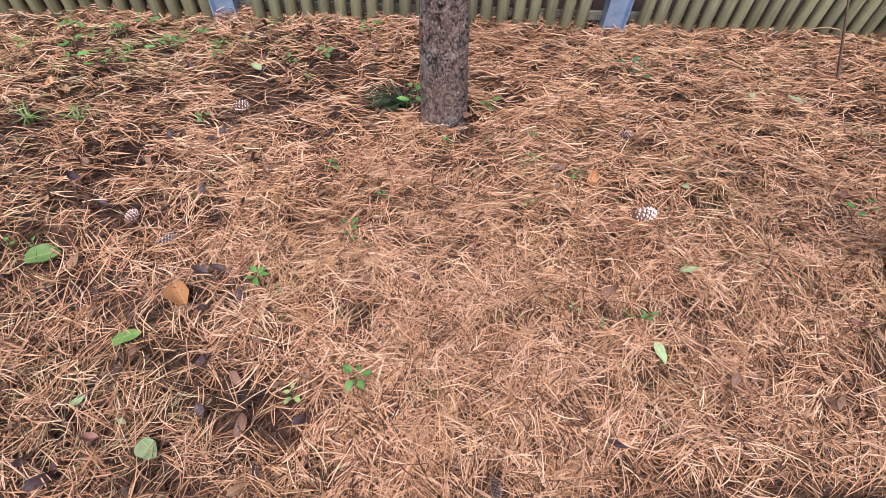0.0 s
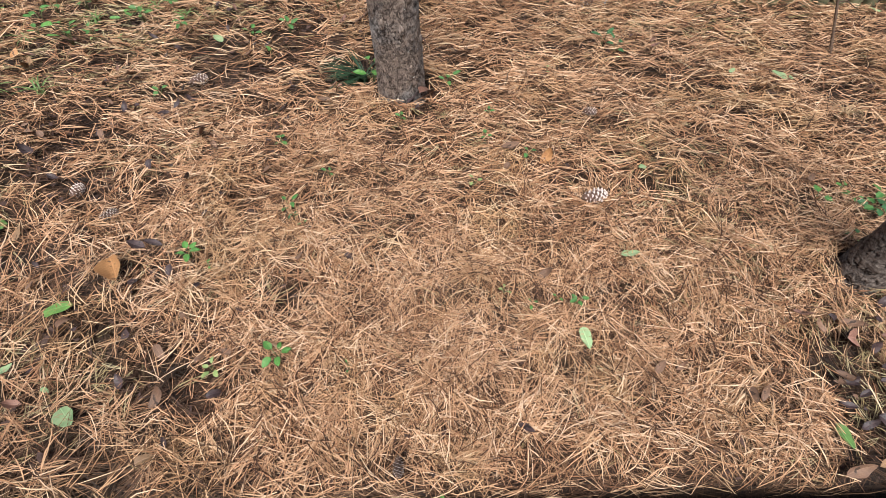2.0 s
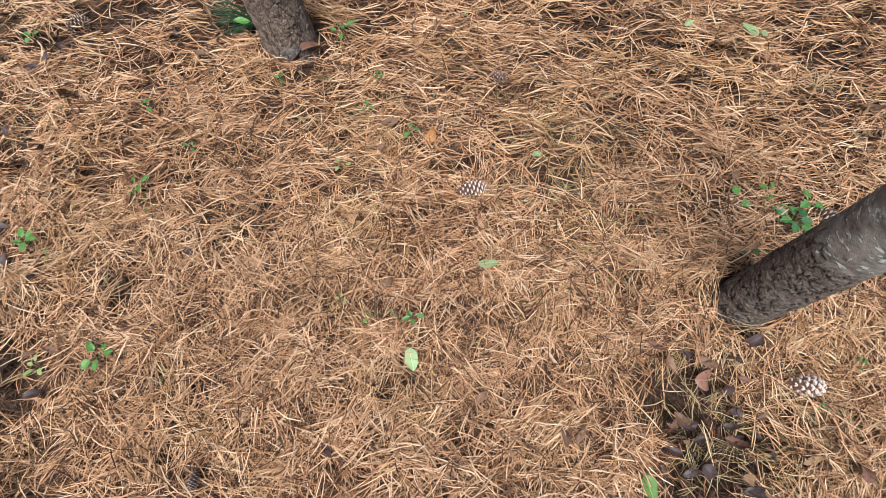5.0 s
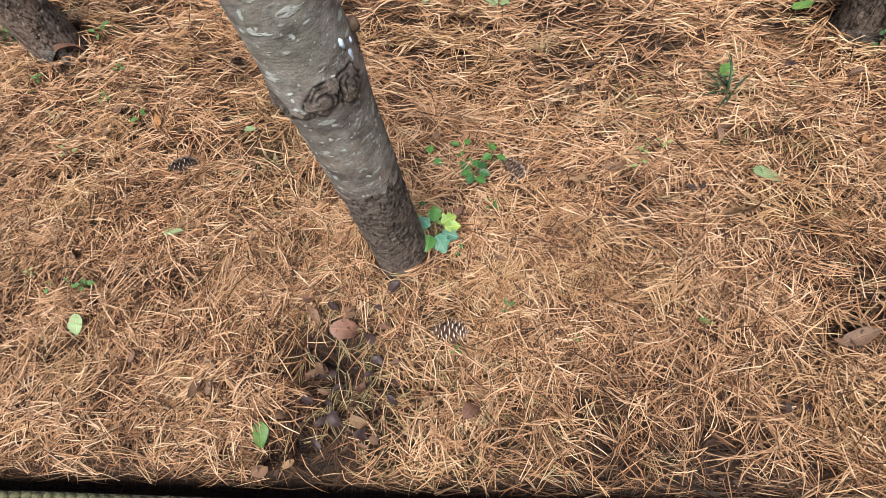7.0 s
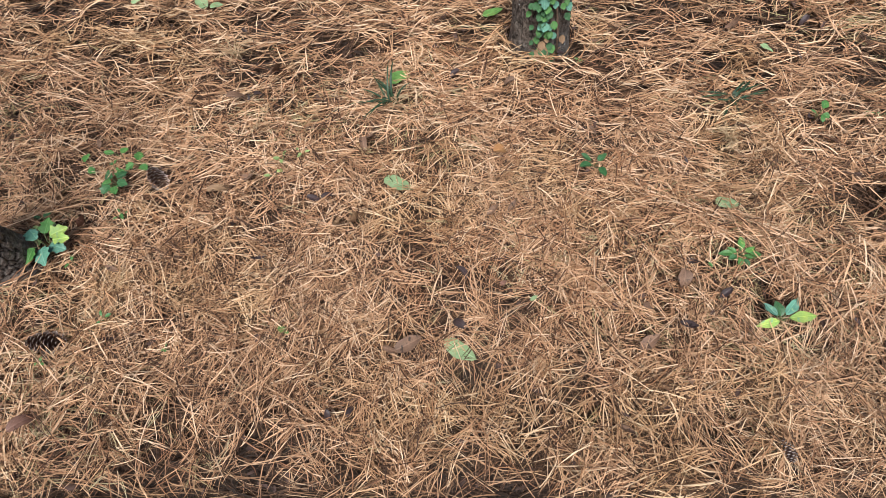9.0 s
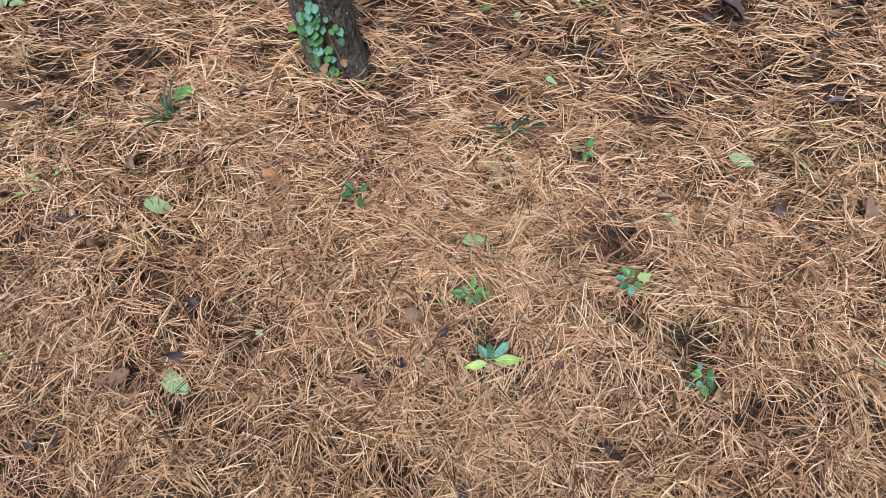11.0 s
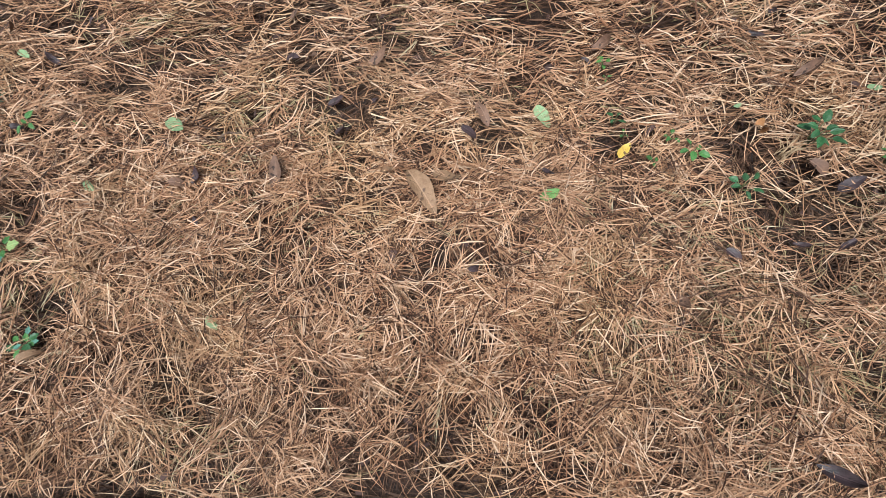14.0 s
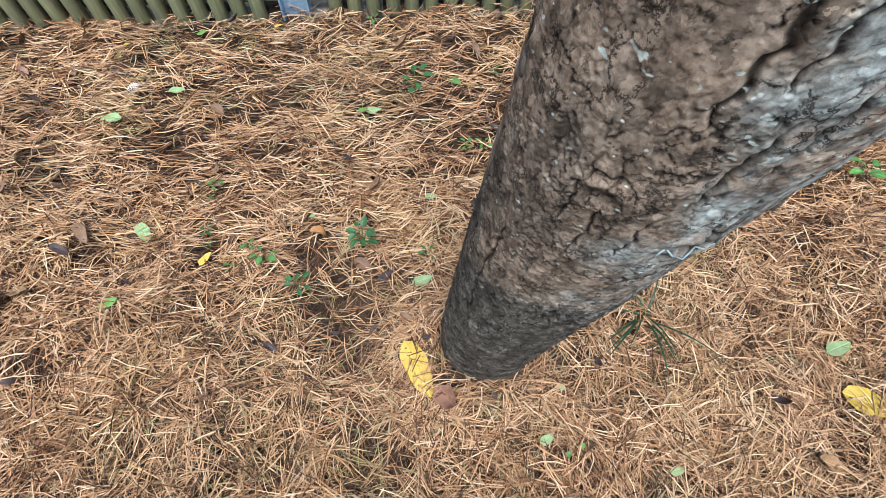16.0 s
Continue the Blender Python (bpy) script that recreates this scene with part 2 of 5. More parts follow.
def mat_cone():
    """Cone scales: brown at the root, pale resin at the tip (u runs from root to tip)."""
    m = Nodes("cone_scale", 0.6, 0.4)
    u = m.node("ShaderNodeSeparateXYZ", Vector=m.coords("UV")).outputs[0]
    n = m.noise(m.coords(), 220, 3)
    c = m.mix(m.grey(n, 0.3, 0.7), (0.05, 0.026, 0.02), (0.17, 0.09, 0.062))
    tip = m.grey(m.math("ADD", u, m.math("MULTIPLY", m.math("SUBTRACT", n, 0.5), 0.5)), 0.67, 0.82)
    m.color(m.mix(tip, c, (0.68, 0.58, 0.53)))
    m.bump(n, 0.4, 0.002)
    return m.mat


LITTER = mat_litter()
NEEDLE = mat_needles("fallen_needles", (0.046, 0.019, 0.0095), (0.258, 0.121, 0.0575), (0.55, 0.325, 0.184), (0.68, 0.47, 0.31))
# Lower layers are older, and their colours also carry the shade between needles.
NEEDLE_BED_SHADED = mat_needles("settled_shaded_needles", (0.016, 0.0066, 0.004), (0.075, 0.034, 0.0175), (0.26, 0.14, 0.075), (0.47, 0.305, 0.18))
NEEDLE_OLD_SHADED = mat_needles("old_shaded_needles", (0.006, 0.0026, 0.0014), (0.02, 0.0082, 0.004), (0.06, 0.027, 0.013), (0.13, 0.068, 0.036))
NEEDLE_MOSSY = mat_needles("greenish_needles", (0.13, 0.095, 0.042), (0.27, 0.205, 0.095), (0.38, 0.305, 0.16), (0.48, 0.4, 0.25))
LEAVES = {
    "green": mat_leaf("fresh_green_leaf", (0.07, 0.15, 0.03), (0.14, 0.25, 0.06), (0.22, 0.18, 0.06), 0.35, 0.5),
    "pale": mat_leaf("pale_green_leaf", (0.17, 0.26, 0.11), (0.3, 0.39, 0.2), (0.33, 0.28, 0.15), 0.3, 0.6),
    "yellow": mat_leaf("yellow_leaf", (0.46, 0.29, 0.035), (0.62, 0.43, 0.075), (0.14, 0.08, 0.03), 0.3, 0.5, 0.63),
    "orange": mat_leaf("orange_leaf", (0.3, 0.13, 0.045), (0.45, 0.23, 0.09), (0.14, 0.065, 0.03), 0.35, 0.6),
    "tan": mat_leaf("tan_leaf", (0.17, 0.092, 0.046), (0.32, 0.195, 0.105), (0.1, 0.055, 0.03), 0.35, 0.65),
    "red": mat_leaf("red_brown_leaf", (0.14, 0.066, 0.046), (0.26, 0.135, 0.095), (0.06, 0.025, 0.015), 0.3, 0.55),
    "brown": mat_leaf("brown_leaf", (0.11, 0.058, 0.036), (0.23, 0.13, 0.08), (0.05, 0.028, 0.018), 0.3, 0.65),
    "dark": mat_leaf("dark_leaf", (0.027, 0.017, 0.017), (0.08, 0.047, 0.047), (0.02, 0.012, 0.01), 0.25, 0.5),
}
WEEDS = {
    "bright": mat_leaf("bright_weed_leaf", (0.05, 0.15, 0.028), (0.12, 0.26, 0.055), (0.26, 0.32, 0.08), 0.3, 0.4, 0.66),
    "green": mat_leaf("green_weed_leaf", (0.04, 0.12, 0.026), (0.1, 0.22, 0.052), (0.2, 0.28, 0.1), 0.3, 0.4, 0.7),
    "dark": mat_leaf("dark_weed_leaf", (0.022, 0.07, 0.022), (0.055, 0.14, 0.045), (0.1, 0.16, 0.06), 0.25, 0.4, 0.7),
    "pale": mat_leaf("pale_weed_leaf", (0.17, 0.25, 0.07), (0.33, 0.4, 0.15), (0.4, 0.36, 0.14), 0.3, 0.5, 0.66),
    "blue": mat_leaf("bluish_weed_leaf", (0.06, 0.17, 0.11), (0.14, 0.28, 0.2), (0.25, 0.4, 0.2), 0.4, 0.45, 0.66),
    "yellow": mat_leaf("yellowing_weed_leaf", (0.15, 0.3, 0.07), (0.38, 0.45, 0.09), (0.2, 0.32, 0.15), 0.4, 0.45, 0.6),
}
GRASS = mat_simple("grass_blade", (0.01, 0.026, 0.012), (0.04, 0.075, 0.034), 60, 0.5)
GRASS_LIGHT = mat_simple("light_grass_blade", (0.07, 0.13, 0.03), (0.17, 0.24, 0.08), 60, 0.5)
STEM = mat_simple("weed_stem", (0.06, 0.08, 0.03), (0.14, 0.16, 0.06), 90, 0.6)
WOOD = mat_simple("dead_wood", (0.07, 0.045, 0.03), (0.2, 0.13, 0.09), 110, 0.85, 0.8)
STRAW = mat_simple("straw", (0.3, 0.2, 0.11), (0.46, 0.33, 0.19), 90, 0.7)
DEBRIS = mat_simple("leaf_crumbs", (0.022, 0.0125, 0.0105), (0.14, 0.08, 0.062), 30, 0.85)
COIR = mat_simple("mossy_coir", (0.045, 0.047, 0.022), (0.2, 0.195, 0.105), 70, 0.9, 0.8, 0.004)
# Backing colour is near-black: the shade between the tufts is painted in.
COIR_SHADE = mat_simple("coir_shadow", (0.012, 0.011, 0.008), (0.05, 0.045, 0.028), 90, 0.95, 0.8, 0.004)
CONCRETE = mat_simple("dirty_concrete", (0.09, 0.08, 0.066), (0.22, 0.2, 0.17), 18, 0.9)
RAIL = mat_simple("grey_rail", (0.08, 0.08, 0.06), (0.2, 0.19, 0.15), 30, 0.8)
CONE = mat_cone()
POLE = mat_pole()
METAL = mat_metal()
BARK_A = mat_bark("scaly_bark", (0.13, 0.092, 0.074), (0.026, 0.018, 0.015), (0.33, 0.255, 0.208), 12, 0.73, 0.45, 0.007, 0.02)
BARK_C = mat_bark("dark_bark", (0.075, 0.056, 0.045), (0.018, 0.013, 0.011), (0.22, 0.17, 0.135), 13, 0.74, 0.45, 0.007, 0.02)
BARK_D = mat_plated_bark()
BARK_B = mat_smooth_bark()

# ---- mesh helpers ----
rng = np.random.default_rng(7)
TABLE = rng.random((256, 256))


def field(x, y, size, shift=0):
    """Smooth random values between 0 and 1, one swell per size metres."""
    x, y = np.asarray(x, float) / size + 91.3 + shift * 17.7, np.asarray(y, float) / size + 47.1 + shift * 31.9
    i, j = np.floor(x).astype(int), np.floor(y).astype(int)
    u, v = x - i, y - j
    u, v = u * u * (3 - 2 * u), v * v * (3 - 2 * v)
    a, b = TABLE[i % 256, j % 256], TABLE[(i + 1) % 256, j % 256]
    c, d = TABLE[i % 256, (j + 1) % 256], TABLE[(i + 1) % 256, (j + 1) % 256]
    return (a * (1 - u) + b * u) * (1 - v) + (c * (1 - u) + d * u) * v


def edge_line(x):
    """Where the needle bed ends and the coir mat begins."""
    return np.interp(x, (-4, -0.6, 0.2, 0.8, 1.5, 3.2, 4.2, 5.2, 9), (-0.13, 0.083, 0.135, 0.172, 0.205, 0.288, 0.345, 0.4, 0.59))


TRUNKS = ((0.09, 1.72, 0.1), (1.617, 0.836, 0.076), (3.12, 1.758, 0.108), (6.606, 1.038, 0.117))
PITS = ((6.465, 1.11, 0.085, -0.035), (-0.14, 1.88, 0.12, 0.045), (4.235, 0.83, 0.085, 0.05), (4.012, 1.125, 0.08, 0.045), (4.05, 1.06, 0.05, 0.03), (1.47, 0.515, 0.13, 0.022), (1.44, 0.37, 0.1, 0.03),
        (6.224, 1.145, 0.13, 0.03), (6.33, 0.71, 0.1, 0.03), (-0.43, 0.41, 0.12, 0.03), (-0.66, 0.47, 0.12, 0.025), (-1.17, 1.42, 0.1, 0.04),
        (-1.09, 0.66, 0.14, 0.03), (5.08, 0.725, 0.06, 0.025), (4.27, 0.777, 0.05, 0.025), (3.5, 0.5, 0.05, 0.03), (2.12, 1.03, 0.07, 0.02))
BARE = ((-0.13, 1.87, 0.15, 0.97), (1.47, 0.52, 0.16, 0.97), (1.46, 0.36, 0.15, 0.95), (1.62, 0.42, 0.1, 0.8), (5.3, 0.47, 0.2, 0.6), (2.35, 0.36, 0.24, 0.25), (6.224, 1.155, 0.15, 0.72), (-0.43, 0.41, 0.14, 0.6), (-0.71, 0.48, 0.2, 0.35),
        (-1.12, 0.68, 0.3, 0.35), (-0.65, 2.05, 0.4, 0.6), (-1.19, 1.45, 0.09, 0.95), (-1.4, 1.85, 0.5, 0.4), (-1.6, 2.2, 0.4, 0.4), (4.225, 0.835, 0.085, 0.97), (4.0, 1.13, 0.085, 0.95),
        (4.96, 1.61, 0.25, 0.2), (6.33, 0.71, 0.1, 0.7), (2.02, 1.17, 0.1, 0.5), (2.2, 1.65, 0.3, 0.4), (6.16, 1.4, 0.2, 0.25),
        (-1.4, 1.1, 0.6, 0.5), (5.5, 2.35, 0.8, 0.28), (4.4, 2.35, 0.6, 0.28), (6.9, 2.2, 0.8, 0.28), (3.7, 2.4, 0.6, 0.25), (-2.0, 2.2, 0.6, 0.1))


MAT_TOP = 0.012


def ground_height(x, y):
    """The soil under the needles."""
    x, y = np.asarray(x, float), np.asarray(y, float)
    z = -0.024 + 0.036 * (field(x, y, 0.42) - 0.5) + 0.05 * (field(x, y, 0.13, 1) - 0.5) + 0.05 * (field(x, y, 1.7, 2) - 0.5) * np.clip(y - 0.4, 0, 1)
    for px, py, r, d in PITS:
        z = z - d * np.exp(-((x - px) ** 2 + (y - py) ** 2) / (r * r))
    for px, py, r in TRUNKS:
        heap = 0.066 if r < 0.08 else 0.05 if px > 6 else 0.028
        z = z + heap * np.exp(-(np.hypot(x - px, y - py) - r) ** 2 / 0.012)
    # the bed drops into a narrow gap beside the mat, and the path lies level under it
    edge = edge_line(x)
    fall = np.clip((edge + 0.1 - y) / 0.1, 0, 1)
    fall = fall * fall * (3 - 2 * fall)
    path = np.clip((edge - 0.01 - y) / 0.03, 0, 1)
    return (z * (1 - fall) - 0.085 * fall) * (1 - path) + (MAT_TOP - 0.032) * path


def top_height(x, y):
    return float(ground_height(x, y)) + 0.021


def solid(name, verts, faces, mat, parent=None, label="", smooth=True, uv=None):
    """One mesh object from arrays, as a part when a parent is given."""
    me = bpy.data.meshes.new(name)
    me.from_pydata([tuple(v) for v in verts], [], [tuple(f) for f in faces])
    if smooth:
        me.polygons.foreach_set("use_smooth", np.ones(len(me.polygons), bool))
    if uv is not None:
        lay = me.uv_layers.new(name="UVMap")
        idx = np.empty(len(me.loops), np.int32)
        me.loops.foreach_get("vertex_index", idx)
        lay.data.foreach_set("uv", np.asarray(uv, np.float32)[idx].ravel())
    me.materials.append(mat)
    return attach(name, me, parent, label)


def attach(name, me, parent=None, label=""):
    ob = new(name, me)
    ob.parent = parent
    return tagged(ob, label)


def root(name, x, y, z, label, category, group="", turn=0.0):
    ob = new(name)
    ob.empty_display_size = 0.05
    ob.matrix_basis = pose(x, y, z, 0, 0, turn)
    return tagged(ob, label, category, group)


def tube_data(points, radii, n=8):
    """Rings round a bent line, closed at both ends."""
    P = [Vector(p) for p in points]
    verts, faces = [], []
    for i, p in enumerate(P):
        d = (P[min(i + 1, len(P) - 1)] - P[max(i - 1, 0)]).normalized()
        a = d.orthogonal().normalized() if i == 0 else (a - a.dot(d) * d).normalized()
        b = d.cross(a)
        for k in range(n):
            w = 2 * math.pi * k / n
            verts.append(p + radii[i] * (math.cos(w) * a + math.sin(w) * b))
    for i in range(len(P) - 1):
        for k in range(n):
            j = (k + 1) % n
            faces.append((i * n + k, i * n + j, i * n + n + j, i * n + n + k))
    faces.append(tuple(range(n))[::-1])
    faces.append(tuple(range((len(P) - 1) * n, len(P) * n)))
    return verts, faces


def leaf_data(length, width, fold=0.15, curl=0.3, twist=0.0, teeth=0.0, point=1.0, n=9, lobe=0.0, rnd=random):
    """A leaf from the root at the origin along +x: midrib, two halves, bent and folded."""
    verts, faces, uv = [], [], []
    ph, wob = rnd.uniform(0, 6), rnd.uniform(0.04, 0.2)
    lop = rnd.uniform(-0.18, 0.18)
    for i in range(n + 1):
        s = i / n
        w = width * 0.5 * max(0.0, math.sin(math.pi * s ** 0.8)) ** (0.75 * point)
        w *= 1 + lobe * math.cos(s * 19)
        if i == n:
            w = 0.0
        a = curl * (s - 0.3)
        x, z = length * (math.sin(curl * s) / curl if abs(curl) > 1e-3 else s), length * ((1 - math.cos(curl * s)) / curl if abs(curl) > 1e-3 else 0)
        for k in (-1, -0.5, 0, 0.5, 1):
            t = teeth * length * (0.5 if i % 2 else -0.2) if abs(k) == 1 and 0 < i < n else 0
            yy = k * w * (1 + lop * k + 0.07 * math.sin(ph * 3 + s * 11 + 2 * k)) + math.copysign(t, k) * (abs(k) == 1)
            lift = abs(k) * w * math.tan(fold) + k * w * twist * s + wob * length * 0.18 * math.sin(ph + s * 7 + k * 2.2) * abs(k)
            verts.append((x - lift * math.sin(a) * 0.5, yy, z + lift))
            uv.append((s, 0.5 + 0.5 * k * (w / (width * 0.5 + 1e-9))))
    for i in range(n):
        for k in range(4):
            a = i * 5 + k
            faces.append((a, a + 1, a + 6, a + 5))
    return verts, faces, uv


# ---- ground ----
def build_ground():
    xs = np.concatenate([np.linspace(-60, -4, 12)[:-1], np.arange(-4, 9.4, 0.033), np.linspace(9.4, 66, 12)[1:]])
    ys = np.concatenate([np.linspace(-60, -0.5, 12)[:-1], np.arange(-0.5, 3.4, 0.033), np.linspace(3.4, 80, 14)[1:]])
    X, Y = np.meshgrid(xs, ys)
    Z = ground_height(X, Y)
    nx, ny = len(xs), len(ys)
    V = np.stack([X, Y, Z], -1).reshape(-1, 3)
    i = np.arange((ny - 1) * (nx - 1))
    a = i // (nx - 1) * nx + i % (nx - 1)
    me = bpy.data.meshes.new("ground")
    quads_to_mesh(me, V, np.stack([a, a + 1, a + nx + 1, a + nx], 1))
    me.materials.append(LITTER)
    tagged(new("ground", me), "dark brown forest soil under a bed of fallen pine needles", "ground", kind="structure")


def quads_to_mesh(me, V, Q):
    faces_to_mesh(me, V, Q.ravel(), np.arange(0, 4 * len(Q), 4))


def faces_to_mesh(me, V, loops, starts):
    me.vertices.add(len(V))
    me.vertices.foreach_set("co", V.astype(np.float32).ravel())
    me.loops.add(len(loops))
    me.loops.foreach_set("vertex_index", loops.astype(np.int32))
    me.polygons.add(len(starts))
    me.polygons.foreach_set("loop_start", starts.astype(np.int32))
    me.polygons.foreach_set("use_smooth", np.ones(len(starts), bool))
    me.update(calc_edges=True)
    me.validate()


def bareness(x, y):
    b = np.zeros_like(x)
    for px, py, r, k in BARE:
        b = np.maximum(b, k * np.exp(-(((x - px) ** 2 + (y - py) ** 2) / (r * r)) ** 2))
    return b


def needles(name, count, mat, label, bundle, size, width, low, high, spread, box=(-2.9, 8.6, -0.05, 2.73), clump=1.0, keep=None, steep=0.1, segs=3, fan=0.09):
    """Fallen needles in bundles that share a root and a tone, lying across one another."""
    x0, x1, y0, y1 = box
    m = int(count / bundle * 4.5)
    x, y = rng.uniform(x0, x1, m), rng.uniform(y0, y1, m)
    ok = y > edge_line(x) + 0.012 + 0.012 * rng.random(m)
    tufts = np.clip(1.3 * field(x, y, 0.075, 5) + 1.3 * field(x, y, 0.03, 7) + 0.2 * field(x, y, 0.4, 6) - 0.95, 0.01, 1)
    chance = (1 - bareness(x, y)) * (1 - clump + clump * tufts) if keep is None else keep(x, y)
    chance = chance * (1 - 0.52 * np.clip((y - 0.7) / 1.2, 0, 1))
    if keep is None:
        hollow = field(x, y, 0.075, 18) * 0.6 + field(x, y, 0.035, 19) * 0.4
        chance = chance * np.clip((hollow - 0.32 - 0.06 * np.clip((-0.1 - x) / 0.4, 0, 1) - (0.05 + 0.02 * (x > 3)) * np.clip((y - 1.1) / 0.6, 0, 1)) / 0.06, 0.05, 1)
    # thinner where nobody looks, at the two ends of the strip
    chance = chance * np.where((x < -0.95 - 0.62 * y) | (x > 7.3 + 0.55 * y), 0.45, 1)
    chance = chance * (1 - 0.3 * np.clip((-0.25 - x) / 0.5, 0, 1) * (y < 1.75) * (field(x, y, 0.22, 10) > 0.5))
    if low > 0.004:
        chance = chance * np.clip((y - edge_line(x) - 0.025) / 0.12, 0.12, 1)
    ok &= rng.random(m) < chance
    for px, py, r in TRUNKS:
        ok &= np.hypot(x - px, y - py) > r + 0.002
    x, y = x[ok][: count // bundle], y[ok][: count // bundle]
    m = len(x)
    way = 2 * math.pi * (field(x, y, 0.5, 3) * 1.2 + field(x, y, 0.16, 4) * 0.7) + rng.normal(0, spread, m) + math.pi * (rng.random(m) < 0.5)
    for px, py, r in TRUNKS:
        d = np.hypot(x - px, y - py) - r
        round_way = np.arctan2(y - py, x - px) + rng.choice([0.9, 2.2], m) + rng.normal(0, 0.5, m)
        way = np.where((d < 0.12) & (rng.random(m) < 0.6), round_way, way)
    lateral = rng.random(m) < 0.75 * np.clip((y - 0.8) / 1.0, 0, 1)
    way = np.where(lateral, 0.04 + rng.normal(0, 0.42, m) + math.pi * (rng.random(m) < 0.5), way)
    rim = y - edge_line(x) < 0.06
    way = np.where(rim & (rng.random(m) < 0.6), 0.07 + rng.normal(0, 0.5, m) + math.pi * (rng.random(m) < 0.5), way)
    layer = low + (high - low) * rng.random(m) ** 0.8
    slope = rng.normal(0, steep, m)
    tone = np.clip(rng.random(m) + 0.16 * (field(x, y, 0.06, 15) - 0.5) + 0.14 * (field(x, y, 0.5, 16) - 0.5), 0, 1)
    x, y, way, layer, slope, tone = (np.repeat(v, bundle) for v in (x, y, way, layer, slope, tone))
    k = len(x)
    x, y = x + rng.normal(0, 0.004, k), y + rng.normal(0, 0.004, k)
    way = way + rng.normal(0, fan, k) + rng.choice([0.0, 0.0, 0.5, -0.5], k) * rng.random(k)
    tone = np.clip(tone + rng.normal(0, 0.22, k), 0, 1)
    length = size * rng.uniform(0.6, 1.25, k) * (1 + 0.08 * np.clip((y - 1.2) / 0.8, 0, 1))
    bend = rng.normal(0, 0.42 if segs > 2 else 0.2, k) / (segs - 1)
    arch = rng.normal(0.0, 0.005, k)
    roll = rng.uniform(-0.9, 0.9, k)
    slope = slope + rng.normal(0, 0.05, k)
    wide = width * rng.uniform(0.7, 1.25, k)
    S = np.linspace(0, 1, segs + 1)
    px, py = [x], [y]
    for j in range(segs):
        a = way + bend * (j - (segs - 1) / 2)
        px.append(px[-1] + np.cos(a) * length / segs)
        py.append(py[-1] + np.sin(a) * length / segs)
    PX, PY = np.stack(px, 1), np.stack(py, 1)
    clear = bareness(PX[:, segs // 2 + 1], PY[:, segs // 2 + 1]) if keep is None else np.zeros(k)
    inside = rng.random(k) > 0.6 * clear
    inside &= (PY > edge_line(PX) + rng.uniform(0.004, 0.03, (k, 1))).all(1)
    for tx, ty, r in TRUNKS:
        inside &= (np.hypot(PX - tx, PY - ty) > r * 0.96).all(1)
    PX, PY, way, layer, slope, length, bend, arch, roll, wide, tone = (v[inside] for v in (PX, PY, way, layer, slope, length, bend, arch, roll, wide, tone))
    k = len(PX)
    G = ground_height(PX, PY)
    Z = G.mean(1)[:, None] * 0.6 + 0.4 * G + layer[:, None] + slope[:, None] * (S - 0.5) * length[:, None] + arch[:, None] * (4 * S * (1 - S))
    Z = np.maximum(Z, G + 0.002)
    A = way[:, None] + bend[:, None] * (S - 0.5) * (segs - 1)
    H = wide[:, None] * 0.5 * np.interp(S, (0, 0.3, 0.7, 1), (0.85, 1.0, 0.95, 0.7))
    H = H * (1 + 0.45 * np.clip((PY - 0.7) / 1.1, 0, 1))
    ox, oy, oz = -np.sin(A) * H * np.cos(roll)[:, None], np.cos(A) * H * np.cos(roll)[:, None], H * np.sin(roll)[:, None]
    L = np.stack([PX + ox, PY + oy, Z + oz], -1)[:, :segs]
    R = np.stack([PX - ox, PY - oy, Z - oz], -1)[:, :segs]
    tip = np.stack([PX, PY, Z], -1)[:, segs:]
    n = 2 * segs + 1
    V = np.concatenate([np.stack([L, R], 2).reshape(k, 2 * segs, 3), tip], 1).reshape(-1, 3)
    one = []
    for j in range(segs - 1):
        one += [2 * j, 2 * j + 1, 2 * j + 3, 2 * j + 2]
    one += [2 * segs - 2, 2 * segs - 1, 2 * segs]
    loops = (np.arange(k)[:, None] * n + np.array(one)[None]).ravel()
    starts = (np.arange(k)[:, None] * len(one) + np.arange(segs)[None] * 4).ravel()
    me = bpy.data.meshes.new(name)
    faces_to_mesh(me, V, loops, starts)
    me.attributes.new("tone", "FLOAT", "POINT").data.foreach_set("value", np.repeat(tone, n).astype(np.float32))
    me.materials.append(mat)
    return tagged(new(name, me), label, "pine needles", kind="stuff")


